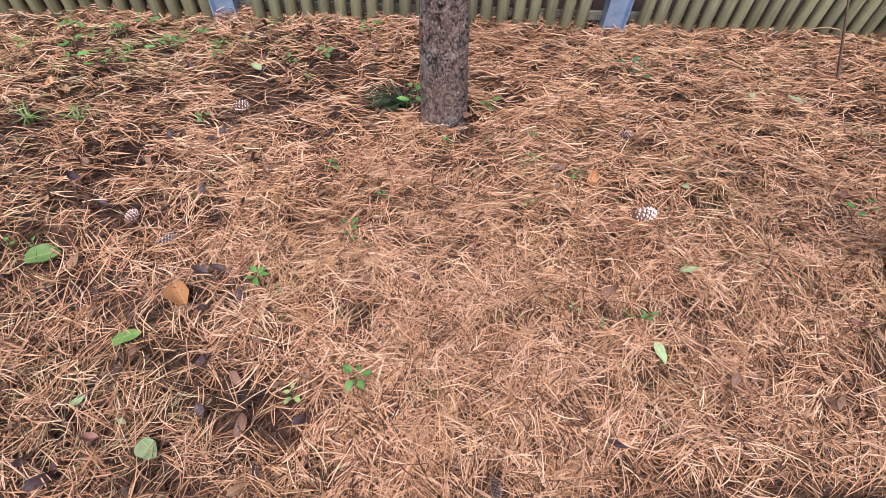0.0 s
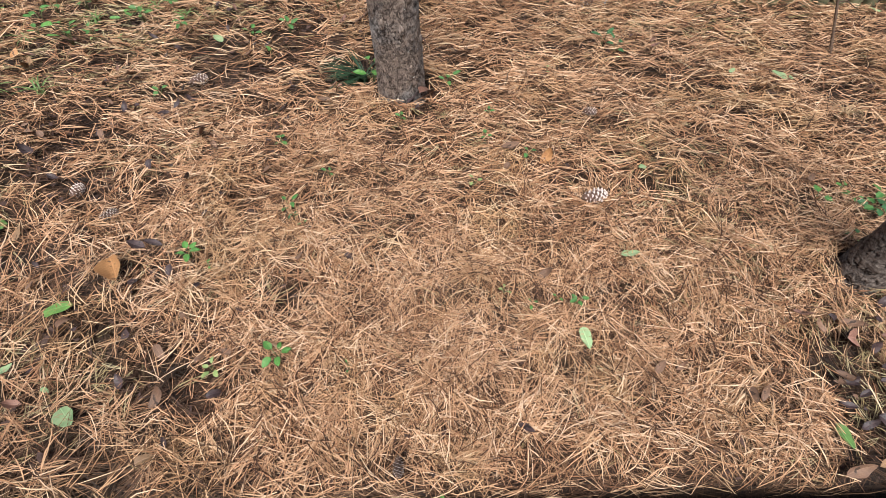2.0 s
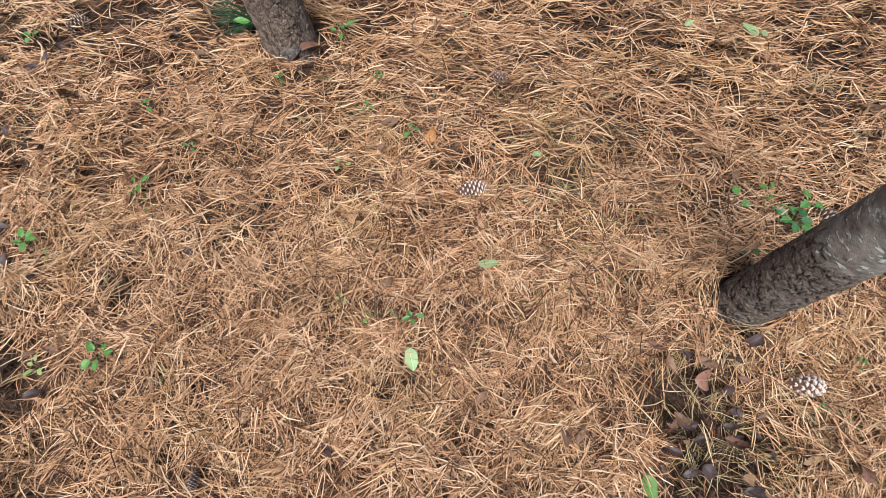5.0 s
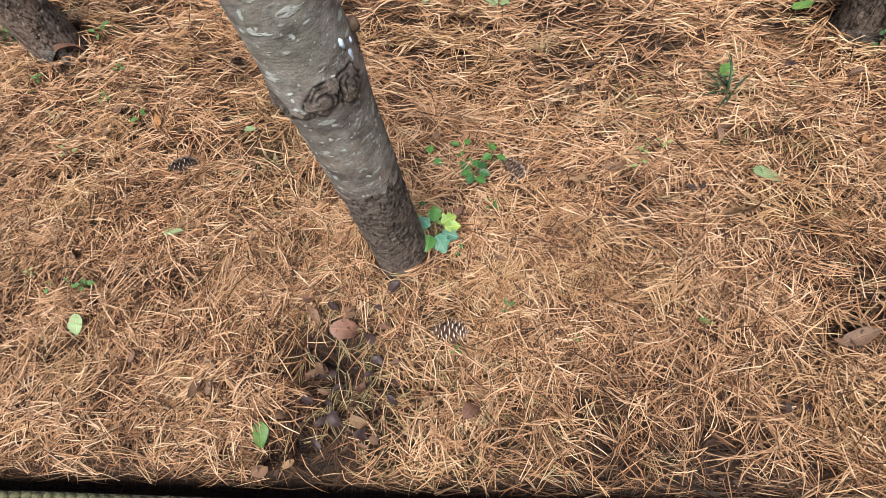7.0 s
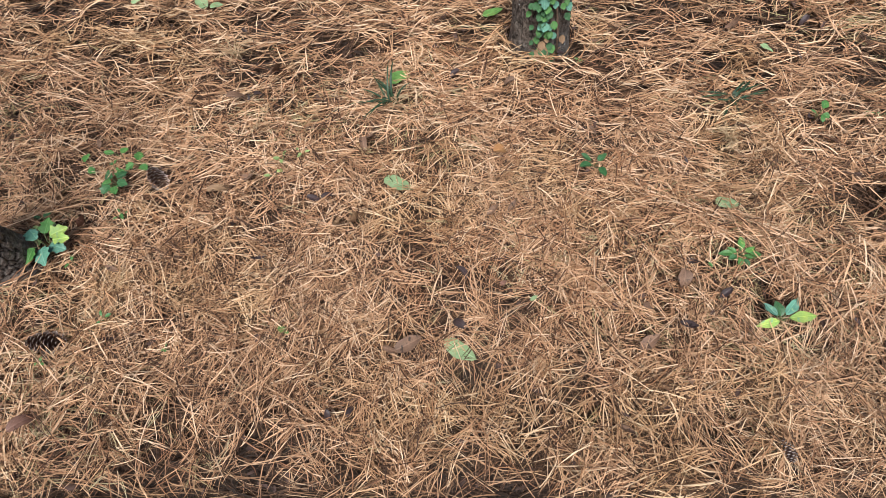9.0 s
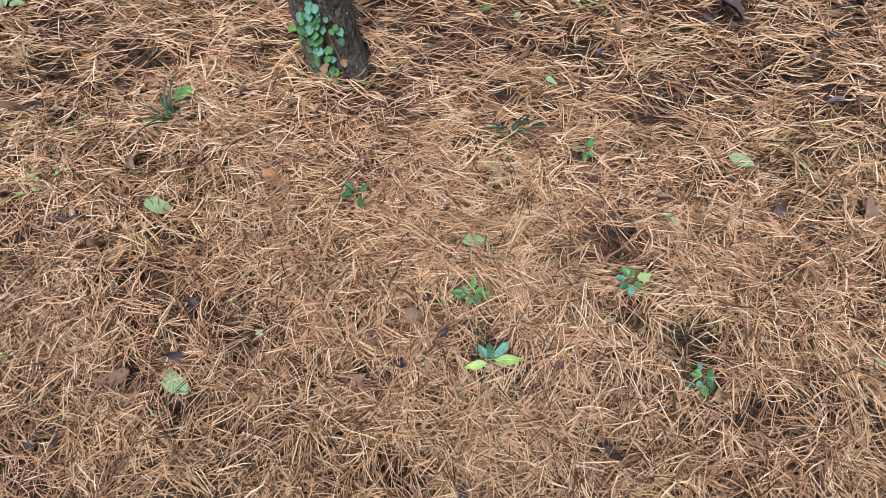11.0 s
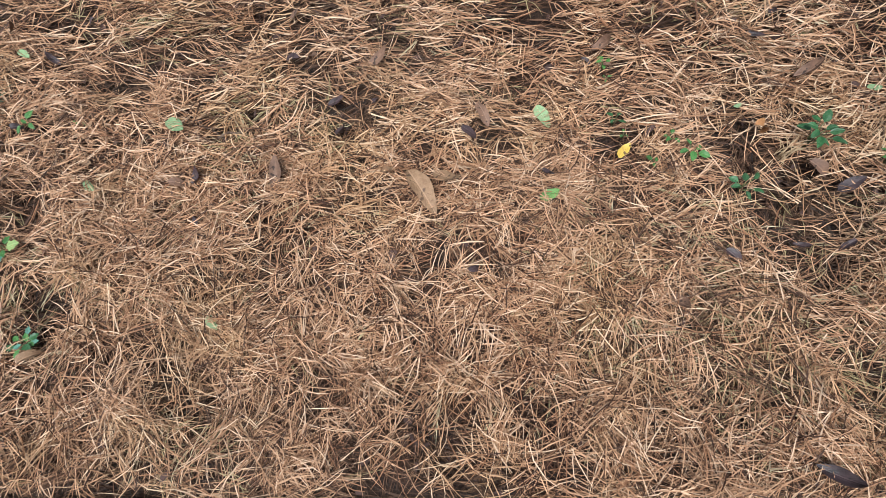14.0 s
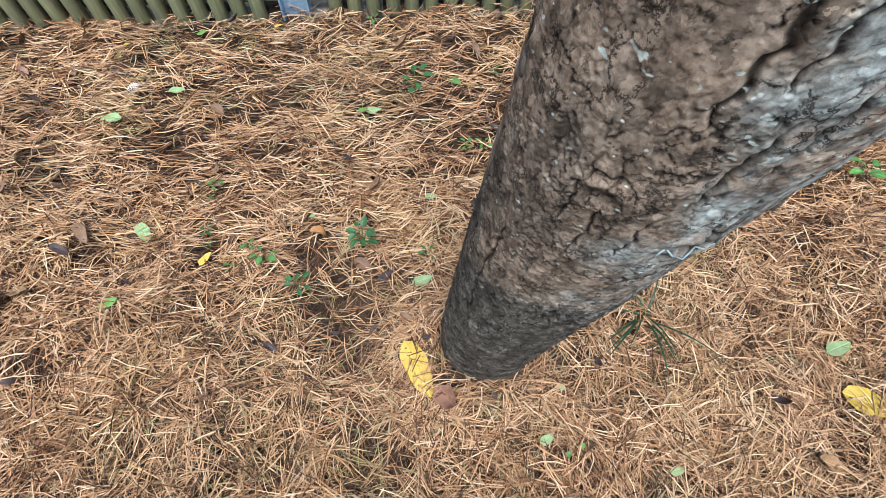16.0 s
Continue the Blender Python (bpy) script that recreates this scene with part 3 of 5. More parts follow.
def crumbs():
    """Broken dark leaf scraps between the needles, bent and torn."""
    m = 7500
    x, y = rng.uniform(-2.9, 8.4, m * 3), rng.uniform(0.05, 2.75, m * 3)
    w = 0.16 + 0.3 * (x < -0.35) + 0.2 * (y > 1.7) + 0.9 * bareness(x, y) + 0.25 * (field(x, y, 0.6, 8) > 0.66)
    ok = (rng.random(m * 3) < w) & (y > edge_line(x) + 0.05)
    x, y = x[ok][:m], y[ok][:m]
    m = len(x)
    a, r = rng.uniform(0, 6.28, m), rng.uniform(0.007, 0.021, m)
    slim = rng.uniform(0.22, 0.7, m)
    tx, ty, fold = rng.normal(0, 0.35, m), rng.normal(0, 0.35, m), rng.normal(0, 0.9, m)
    z = ground_height(x, y) + rng.uniform(0.01, 0.044, m) * (1 - 0.65 * bareness(x, y))
    corners = [np.stack([x, y, z], -1)]
    for k in range(6):
        b = k * math.pi / 3 + rng.uniform(-0.4, 0.4, m)
        q = r * rng.uniform(0.45, 1.1, m)
        u, v = np.cos(b) * q, np.sin(b) * q * slim
        dx, dy = u * np.cos(a) - v * np.sin(a), u * np.sin(a) + v * np.cos(a)
        corners.append(np.stack([x + dx, y + dy, z + dx * tx + dy * ty + np.abs(v) * fold], -1))
    V = np.stack(corners, 1).reshape(-1, 3)
    fan = np.array([(0, 1 + k, 1 + (k + 1) % 6) for k in range(6)])
    loops = (np.arange(m)[:, None, None] * 7 + fan[None]).ravel()
    me = bpy.data.meshes.new("leaf_litter")
    faces_to_mesh(me, V, loops, np.arange(0, len(loops), 3))
    me.materials.append(DEBRIS)
    tagged(new("leaf_litter", me), "broken dark brown leaf bits among fallen needles", "leaf litter", kind="stuff")


# ---- trees ----
def plates_relief(u, h, girth, size, tall, groove, seed, broken=0.0):
    """Bark plates: -1 in the grooves, around 0 to 0.5 on plates of random height; and how far each place lies in a groove. u runs round the trunk."""
    r = np.random.default_rng(seed)
    top = 1.3
    n = int(girth * (top + 0.2) / (size * size * tall))
    su, sh, lift = r.uniform(0, girth, n), r.uniform(-0.15, top, n), r.uniform(-0.25, 0.25, n)
    tilt = r.normal(0, 0.16, n)
    wu = u + size * 0.6 * (field(u, h, size * 0.45, seed) - 0.5) + size * 0.3 * (field(u, h, size * 0.16, seed + 3) - 0.5)
    wh = h + size * tall * 0.6 * (field(u, h, size * 0.45, seed + 1) - 0.5)
    f1, f2, best = np.full(u.shape, 9.0), np.full(u.shape, 9.0), np.zeros(u.shape, int)
    for i in range(n):
        rows = slice(*np.searchsorted(h[:, 0], (sh[i] - 2.6 * size * tall, sh[i] + 2.6 * size * tall)))
        du = (wu[rows] - su[i] + girth / 2) % girth - girth / 2
        d = np.hypot(du / size, (wh[rows] - sh[i]) / (size * tall))
        a1, a2, b = f1[rows], f2[rows], best[rows]
        near = d < a1
        a2[...] = np.where(near, a1, np.minimum(a2, d))
        b[...] = np.where(near, i, b)
        a1[...] = np.where(near, d, a1)
    gap = np.clip((f2 - f1) / groove, 0, 1)
    gap = gap * gap * (3 - 2 * gap)
    if broken:
        shut = np.clip((field(u, h, size * 1.5, seed + 5) * 0.7 + field(u, h, size * 0.6, seed + 6) * 0.3 - broken) * 9 + 0.5, 0, 1)
        gap = np.maximum(gap, shut)
    body = lift[best] + tilt[best] * (wh - sh[best]) / (size * tall)
    return np.clip(gap * 2.4, 0, 1) * (1 + body) - 1, 1 - gap


def terraces(u, h, size, seed, steps):
    """Stepped flakes, one lying over the next."""
    n = 0.6 * field(u, h * 0.6, size, seed) + 0.28 * field(u, h * 0.8, size * 0.4, seed + 1) + 0.12 * field(u, h, size * 0.14, seed + 2)
    n = n * steps
    return (np.floor(n) + np.clip((n % 1 - 0.72) / 0.28, 0, 1)) / steps


def round_skin(u, h, r):
    """A young or middle-aged trunk: even scaly plates all over."""
    a, ga = plates_relief(u, h, 2 * math.pi * r, 0.017, 1.9, 0.16, 31, 0.55)
    b, gb = plates_relief(u, h, 2 * math.pi * r, 0.0085, 1.5, 0.3, 37, 0.45)
    return 0.0042 * a + 0.0016 * b, np.maximum(ga, 0.5 * gb), np.zeros_like(u), np.zeros_like(u)


def smooth_skin(u, h, r):
    """Smooth above, cracked plates at the foot, and a torn ring of branch scars with eye-shaped knots."""
    T = u / r
    a, ga = plates_relief(u, h, 2 * math.pi * r, 0.027, 0.9, 0.17, 31, 0.66)
    b, gb = plates_relief(u, h, 2 * math.pi * r, 0.012, 0.9, 0.26, 37, 0.55)
    ragged = 0.12 * (field(u, h, 0.07, 21) - 0.5) + 0.06 * (field(u, h, 0.02, 22) - 0.5)
    foot = np.clip((0.455 + ragged - h) / 0.015, 0, 1)
    scars = np.zeros_like(u)
    out, torn = np.zeros_like(u), np.zeros_like(u)
    for sh, st, wide, high in ((0.71, -1.13, 0.03, 0.026), (0.7, -2.37, 0.028, 0.018), (0.69, -1.75, 0.025, 0.012), (0.655, -2.8, 0.022, 0.02), (0.71, -0.5, 0.028, 0.022), (0.74, 0.7, 0.03, 0.025), (0.7, 1.9, 0.03, 0.022)):
        du = np.angle(np.exp(1j * (T - st))) * r
        q = np.hypot(du / wide, (h + 0.2 * ragged - sh) / high)
        scars = np.maximum(scars, np.clip((1.25 - q) / 0.3, 0, 1))
        q = q + 0.35 * (field(u, h, 0.014, 23) - 0.5)
        out = out + 0.007 * np.exp(-(q / 0.95) ** 2)
        for at in (0.4, 0.72, 1.0):
            line = np.exp(-((q - at) / 0.07) ** 2) * (field(u, h, 0.02, 24) > 0.35)
            out, torn = out - 0.0035 * line, np.maximum(torn, line)
    rough = np.maximum(foot, scars)
    swell = 0.004 * np.exp(-((h - 0.7) / 0.04) ** 2)
    plated = np.maximum(foot, 0.35 * scars)
    relief = plated * (0.006 * a + 0.0012 * b + 0.005 * (terraces(u, h, 0.025, 55, 6) - 0.5)) + out + swell
    return relief, np.maximum(plated * np.maximum(ga, 0.3 * gb), torn), rough, np.zeros_like(u)


def old_skin(u, h, r):
    """Small dark scales low down, broad brown plates above, and long deep furrows beside the pale crust."""
    T = u / r
    g = 2 * math.pi * r
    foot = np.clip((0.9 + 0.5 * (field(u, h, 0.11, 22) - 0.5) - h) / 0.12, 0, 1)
    broad, gb = plates_relief(u, h, g, 0.026, 1.3, 0.085, 31, 0.52)
    scale, gs = plates_relief(u, h, g, 0.0165, 2.3, 0.15, 37, 0.62)
    small, gm = plates_relief(u, h, g, 0.0065, 0.9, 0.2, 41, 0.5)
    flaky = terraces(u, h, 0.02, 51, 7) - 0.5
    grain = 0.25 * (field(u, h, 0.008, 25) - 0.5) + 0.3 * (field(u, h, 0.004, 26) - 0.5)
    relief = (1 - foot) * 0.0017 * broad + (0.15 + 0.85 * foot) * 0.0058 * scale + (0.5 + 0.3 * foot) * 0.0011 * small + (0.0042 - 0.0012 * foot) * flaky + 0.002 * grain
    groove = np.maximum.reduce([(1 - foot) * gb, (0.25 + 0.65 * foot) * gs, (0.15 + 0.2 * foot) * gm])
    # furrows: angle, from and to height, half width, depth
    for i, (angle, h0, h1, wide, deep) in enumerate(((-1.62, 1.0, 1.3, 0.0018, 0.006), (-1.75, 0.955, 1.055, 0.0021, 0.006), (-2.08, 1.03, 1.2, 0.002, 0.005), (-1.9, 1.06, 1.25, 0.0014, 0.004), (-1.42, 0.9, 1.0, 0.0018, 0.005), (-1.84, 0.88, 0.96, 0.0016, 0.004), (-2.4, 0.9, 1.0, 0.0012, 0.003), (-2.2, 0.86, 0.95, 0.0014, 0.004), (-2.75, 0.55, 0.85, 0.002, 0.005), (2.9, 0.3, 0.7, 0.002, 0.005))):
        centre = angle + 0.08 * (field(h, 0 * h + i, 0.08, 61 + i) - 0.5) + 0.05 * (field(h, 0 * h + i, 0.022, 71 + i) - 0.5) + 0.05 * (field(h, 0 * h + i, 0.007, 76 + i) - 0.5)
        d = np.abs(np.angle(np.exp(1j * (T - centre)))) * r
        ends = np.clip((h - h0) / 0.03, 0, 1) * np.clip((h1 - h) / 0.03, 0, 1)
        f = np.clip(1.5 * np.exp(-(d / (wide * ends * (0.5 + field(u * 0, h, 0.012, 81 + i)) + 1e-5)) ** 2), 0, 1) * np.clip(ends * 4, 0, 1)
        relief = relief - 0.7 * deep * f
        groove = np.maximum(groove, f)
    for kh, kt, kr, kd in ((0.955, -2.25, 0.024, 0.0024), (0.915, -1.45, 0.02, 0.003), (0.5, -2.5, 0.025, 0.004)):
        du = np.angle(np.exp(1j * (T - kt))) * r
        q = np.hypot(du, (h - kh) * 1.6) / kr + 0.5 * (field(u, h, 0.015, 28) - 0.5)
        relief = relief + kd * (np.exp(-((q - 0.9) / 0.4) ** 2) - np.exp(-(q / 0.6) ** 2))
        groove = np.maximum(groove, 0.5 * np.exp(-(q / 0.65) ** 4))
    crust = np.clip(1 - np.abs(np.angle(np.exp(1j * (T + 1.35 + 0.5 * (field(u, h, 0.06, 27) - 0.5))))) / 0.68, 0, 1) * 3
    crust = np.clip(crust, 0, 1) * np.clip((h - 0.66) / 0.25, 0, 1)
    return relief, groove, foot, crust


def trunk_object(name, x, y, lean, r_foot, r_one, height, mat, label, skin, levels, spans, flare=0.25, sway=0.006, bow=0.0):
    """A tapering trunk with a modelled skin. levels and spans give the rings up the trunk and the steps round it: (from, to, count)."""
    tree = root(name, x, y, 0.0, label, "tree", "pine trunks")
    hs = np.concatenate([np.linspace(a, b, k, endpoint=False) for a, b, k in levels] + [np.linspace(levels[-1][1], height, 40)])
    th = np.concatenate([np.linspace(a, b, k, endpoint=False) for a, b, k in spans])
    around = len(th)
    H, T = np.meshgrid(hs, th, indexing="ij")
    R = np.interp(H, (-0.2, 0, 1.0, height), (r_foot, r_foot, r_one, r_one * 0.55)) * (1 + flare * np.exp(-np.clip(H + 0.03, 0, 9) / 0.07))
    k = x * 3 + y
    R = R * (1 + 0.04 * np.sin(2 * T + k) * np.exp(-H * 0.4) + 0.02 * np.sin(3 * T + 2 * k + H * 2))
    # long swells up the trunk
    u = T * r_foot
    wrap = (T - th[0]) / (2 * math.pi)
    a = field(u, H * 0.35, 0.06, 11) * (1 - wrap) + field(u - 2 * math.pi * r_foot, H * 0.35, 0.06, 11) * wrap
    R = R + sway * (a - 0.5)
    relief, groove, foot, crust = skin(u, H, r_foot)
    R = R + relief
    V = np.stack([lean[0] * H + bow * np.exp(-np.clip(H, 0, 9) / 0.22) + R * np.cos(T), lean[1] * H + R * np.sin(T), H], -1).reshape(-1, 3)
    n = len(hs)
    i = np.arange((n - 1) * around)
    p, q = i // around, i % around
    nx = (q + 1) % around
    Q = np.stack([p * around + q, p * around + nx, (p + 1) * around + nx, (p + 1) * around + q], 1)
    me = bpy.data.meshes.new("trunk")
    quads_to_mesh(me, V, Q)
    for key, values in (("groove", groove), ("foot", foot), ("crust", crust)):
        me.attributes.new(key, "FLOAT", "POINT").data.foreach_set("value", values.astype(np.float32).ravel())
    me.materials.append(mat)
    attach("trunk", me, tree)
    return tree


def paint_mark(tree, h, turn, r, lean, wide, high, mat):
    """A dab of paint that follows the curve of the trunk."""
    rnd = random.Random(int(h * 1000))
    V, n = [], 14
    rim = [rnd.uniform(0.65, 1.1) for _ in range(n)]
    for ring, out in ((1.0, -0.002), (0.85, 0.0022), (0.4, 0.003), (0.0, 0.0032)):
        for k in range(n if ring else 1):
            b = 2 * math.pi * k / n
            dh, a = math.sin(b) * high * 0.5 * ring * rim[k], turn + math.cos(b) * wide * 0.5 * ring * rim[k] / r
            V.append((lean[0] * (h + dh) + (r + out) * math.cos(a), lean[1] * (h + dh) + (r + out) * math.sin(a), h + dh))
    F = [(q * n + k, q * n + (k + 1) % n, q * n + n + (k + 1) % n, q * n + n + k) for q in range(2) for k in range(n)]
    F += [(2 * n + k, 2 * n + (k + 1) % n, 3 * n) for k in range(n)]
    solid("paint_mark", V, F, mat, tree, "dab of pale blue-white paint")


def stub(tree, h, turn, r, lean, long, rad, mat, up=0.3, label="short dead branch stub"):
    d = Vector((math.cos(turn), math.sin(turn), up)).normalized()
    p = Vector((lean[0] * h, lean[1] * h, h)) + d * (r * 0.8)
    v, f = tube_data([p, p + d * (0.2 * r + long * 0.4), p + d * (0.2 * r + long * 0.8), p + d * (0.2 * r + long)], [rad * 1.5, rad * 1.05, rad, rad * 0.6], 10)
    solid("branch_stub", v, f, mat, tree, label)


def bark_flakes(tree, lean, r_foot, r_one, count, size, mat, seed):
    """Loose bark plates that stand a little proud of the trunk."""
    r = random.Random(seed)
    for i in range(count):
        h0, a0 = r.uniform(0.06, 1.1), r.uniform(0, 2 * math.pi)
        w, t = size * r.uniform(0.6, 1.2), size * r.uniform(0.9, 1.9)
        n = 9
        V, top = [], []
        for ring, out in ((1.0, -0.008), (0.9, 0.003), (0.5, 0.0045)):
            for k in range(n):
                b = 2 * math.pi * k / n
                if ring == 1.0:
                    top.append(r.uniform(0.7, 1.15))
                du, dh = math.cos(b) * w * 0.5 * ring * top[k], math.sin(b) * t * 0.5 * ring * top[k]
                h = h0 + dh
                rr = r_foot + (r_one - r_foot) * h + out
                a = a0 + du / r_foot
                V.append((lean[0] * h + rr * math.cos(a), lean[1] * h + rr * math.sin(a), h))
        F = [(q * n + k, q * n + (k + 1) % n, q * n + n + (k + 1) % n, q * n + n + k) for q in range(2) for k in range(n)] + [tuple(range(2 * n, 3 * n))]
        solid("bark_flake", V, F, mat, tree)


def ivy(x, y, r, lean):
    vine = root("ivy_vine", x, y, 0.0, "green ivy climbing the dark pine trunk", "ivy")
    rnd = random.Random(5)
    for s in range(2):
        a0 = -1.62 + 0.34 * s
        pts = []
        for i in range(14):
            h = 0.02 + i * 0.09
            a = a0 + 0.16 * math.sin(i * 0.9 + s) - 0.012 * i
            rr = r * (1.12 - 0.05 * min(h, 1.0)) + 0.006 + 0.02 * math.exp(-h / 0.07)
            pts.append((lean[0] * h + rr * math.cos(a), lean[1] * h + rr * math.sin(a), h))
        v, f = tube_data(pts, [0.004 - 0.0002 * i for i in range(14)], 6)
        solid("stem", v, f, WOOD, vine, "thin brown vine stem")
    meshes = []
    for j in range(6):
        v, f, uv = leaf_data(1.0, 0.85, 0.15, 0.6, 0.1, 0.0, 0.95, 9, 0.1, rnd)
        me = bpy.data.meshes.new("leaf")
        me.from_pydata(v, [], f)
        me.polygons.foreach_set("use_smooth", np.ones(len(me.polygons), bool))
        lay = me.uv_layers.new(name="UVMap")
        for lp, dat in zip(me.loops, lay.data):
            dat.uv = uv[lp.vertex_index]
        me.materials.append((WEEDS["green"], WEEDS["dark"], WEEDS["blue"], WEEDS["bright"], WEEDS["green"], LEAVES["tan"])[j])
        meshes.append(me)
    for i in range(290):
        h = rnd.uniform(0.04, 1.15)
        a = -1.55 + rnd.gauss(0, 0.24) * (0.6 + min(1, h * 2.0))
        rr = r * 1.08 + 0.012 + rnd.uniform(0, 0.014)
        ob = attach("leaf", meshes[rnd.choice((0, 1, 2, 4, 2, 1, 1)) if h > 0.12 else rnd.choice((0, 1, 5, 5))], vine)
        size = rnd.uniform(0.017, 0.031)
        out = Vector((math.cos(a), math.sin(a), 0.45)).normalized()
        down = Vector((rnd.uniform(-0.5, 0.5), 0, -1))
        down = (down - down.dot(out) * out).normalized()
        side = out.cross(down)
        m = Matrix((down, side, out)).transposed().to_4x4()
        ob.matrix_basis = Matrix.Translation((lean[0] * h + rr * math.cos(a), lean[1] * h + rr * math.sin(a), h)) @ m @ Matrix.Scale(size, 4)


# ---- fence ----
def build_fence():
    fy = 2.71
    fence = root("pole_fence", 2.5, fy, 0.0, "low fence of upright weathered green poles between steel posts", "fence", turn=0.63)
    v, f = tube_data([(0, 0, -0.03), (0, 0, -0.02), (0, 0, 0.3), (0, 0, 0.72), (0, 0, 0.75)], [0.028, 0.035, 0.0345, 0.034, 0.028], 14)
    me = bpy.data.meshes.new("pole")
    me.from_pydata(v, [], f)
    me.polygons.foreach_set("use_smooth", np.ones(len(me.polygons), bool))
    me.materials.append(POLE)
    posts = (-3.4, -1.14, 1.094, 3.49, 5.883, 8.28)
    rnd = random.Random(3)
    x = -4.6
    while x < 9.6:
        x += 0.0925 + rnd.uniform(-0.004, 0.004)
        if min(abs(x - p) for p in posts) < 0.1:
            continue
        ob = attach("pole", me, fence)
        ob.matrix_basis = pose(x - 2.5, rnd.uniform(-0.006, 0.006), rnd.uniform(-0.01, 0.012), rnd.uniform(-1, 1), rnd.uniform(-1.2, 1.2), rnd.uniform(0, 360))
    for z, h in ((0.05, 0.05), (0.55, 0.06)):
        bm = bmesh.new()
        bmesh.ops.create_cube(bm, size=1, matrix=Matrix.Translation((0, 0.065, z)) @ Matrix.Diagonal((14.4, 0.035, h, 1)))
        bmesh.ops.bevel(bm, geom=bm.edges[:], offset=0.006, segments=2, affect="EDGES")
        rm = bpy.data.meshes.new("rail")
        bm.to_mesh(rm)
        bm.free()
        rm.materials.append(RAIL)
        attach("rail", rm, fence, "grey horizontal rail behind the poles")
    for p in posts:
        # a channel section: web and two flanges
        prof = [(-0.066, 0.045), (-0.066, -0.03), (-0.058, -0.03), (-0.053, 0.0), (0.053, 0.0), (0.058, -0.03), (0.066, -0.03), (0.066, 0.045), (0.06, 0.045), (0.054, 0.009), (-0.054, 0.009), (-0.06, 0.045)]
        vs = [(a, b, z) for z in (-0.05, 0.85) for a, b in prof]
        k = len(prof)
        fs = [(i, (i + 1) % k, k + (i + 1) % k, k + i) for i in range(k)] + [tuple(range(k))[::-1], tuple(range(k, 2 * k))]
        ob = solid("post", vs, fs, METAL, fence, "blue-grey galvanised steel channel post", smooth=False)
        ob.matrix_basis = pose(p - 2.5, -0.01, 0)
    bm = bmesh.new()
    bmesh.ops.create_cube(bm, size=1, matrix=Matrix.Translation((2.5, fy + 0.1, -0.118)) @ Matrix.Rotation(radians(0.63), 4, "Z") @ Matrix.Diagonal((14.6, 0.28, 0.17, 1)))
    bmesh.ops.bevel(bm, geom=bm.edges[:], offset=0.01, segments=2, affect="EDGES")
    km = bpy.data.meshes.new("fence_footing")
    bm.to_mesh(km)
    bm.free()
    km.materials.append(CONCRETE)
    tagged(new("fence_footing", km), "dirty grey concrete footing strip under the fence", "footing", kind="structure")


# ---- unseen wall added behind the path to shade the near needles ----
def build_shade_wall():
    bm = bmesh.new()
    bmesh.ops.create_cube(bm, size=1, matrix=Matrix.Translation((2.5, -0.83, 0.45)) @ Matrix.Rotation(radians(3.6), 4, "Z") @ Matrix.Diagonal((22, 0.2, 1.3, 1)))
    bmesh.ops.bevel(bm, geom=bm.edges[:], offset=0.015, segments=2, affect="EDGES")
    me = bpy.data.meshes.new("wall_south")
    bm.to_mesh(me)
    bm.free()
    me.materials.append(mat_simple("dull_wall", (0.06, 0.055, 0.045), (0.14, 0.125, 0.1), 6, 0.9))
    tagged(new("wall_south", me), "unseen dull brown wall added behind the path to shade the near needles", "wall", kind="structure")


# ---- coir mat ----
def build_mat():
    mat = root("coir_mat", 0, 0, 0, "mossy green-brown woven coir path mat beside the needles", "mat")
    xs = np.arange(-4.0, 9.2, 0.1)
    e = edge_line(xs) - 0.002
    V, Q = [], []
    zt = MAT_TOP
    for i, (x, y) in enumerate(zip(xs, e)):
        V += [(x, y, zt - 0.03), (x, y, zt), (x, y - 1.25, zt), (x, y - 1.25, zt - 0.03)]
        if i:
            a = 4 * i
            Q += [(a - 4, a, a + 1, a - 3), (a - 3, a + 1, a + 2, a - 2), (a - 2, a + 2, a + 3, a - 1)]
    solid("backing", V, Q, COIR_SHADE, mat, "backing of the woven mat, coloured near-black as shade between tufts", smooth=False)
    # knots of the weave in staggered rows
    xs, ys = [], []
    for row in range(9):
        gx = np.arange(-2.4, 7.6, 0.03) + (0.015 if row % 2 else 0)
        xs.append(gx)
        ys.append(edge_line(gx) - 0.011 - 0.018 * row)
    X, Y = np.concatenate(xs), np.concatenate(ys)
    X, Y = X + rng.normal(0, 0.0015, len(X)), Y + rng.normal(0, 0.0015, len(Y))
    U = [(0, 0, 1)] + [(math.cos(a) * 0.8, math.sin(a) * 0.8, 0.6) for a in np.arange(6) * math.pi / 3] + [(math.cos(a), math.sin(a), 0.0) for a in np.arange(6) * math.pi / 3]
    U = np.array(U)
    tilt = rng.uniform(-0.3, 0.3, len(X))
    P = U[None] * np.array([0.0135, 0.0095, 0.011])
    ct, st = np.cos(tilt)[:, None], np.sin(tilt)[:, None]
    W = np.stack([P[..., 0] * ct - P[..., 1] * st + X[:, None], P[..., 0] * st + P[..., 1] * ct + Y[:, None], P[..., 2] + zt + 0.0 * X[:, None]], -1)
    me = bpy.data.meshes.new("weave")
    F = []
    for i in range(6):
        j = (i + 1) % 6
        F += [(0, 1 + i, 1 + j), (1 + i, 7 + i, 7 + j, 1 + j)]
    faces = [tuple(b * 13 + q for q in f) for b in range(len(X)) for f in F]
    me.from_pydata(W.reshape(-1, 3).tolist(), [], faces)
    me.polygons.foreach_set("use_smooth", np.ones(len(me.polygons), bool))
    me.materials.append(COIR)
    tagged(attach("weave", me, mat, "rounded mossy coir tufts of the weave"), kind="stuff")


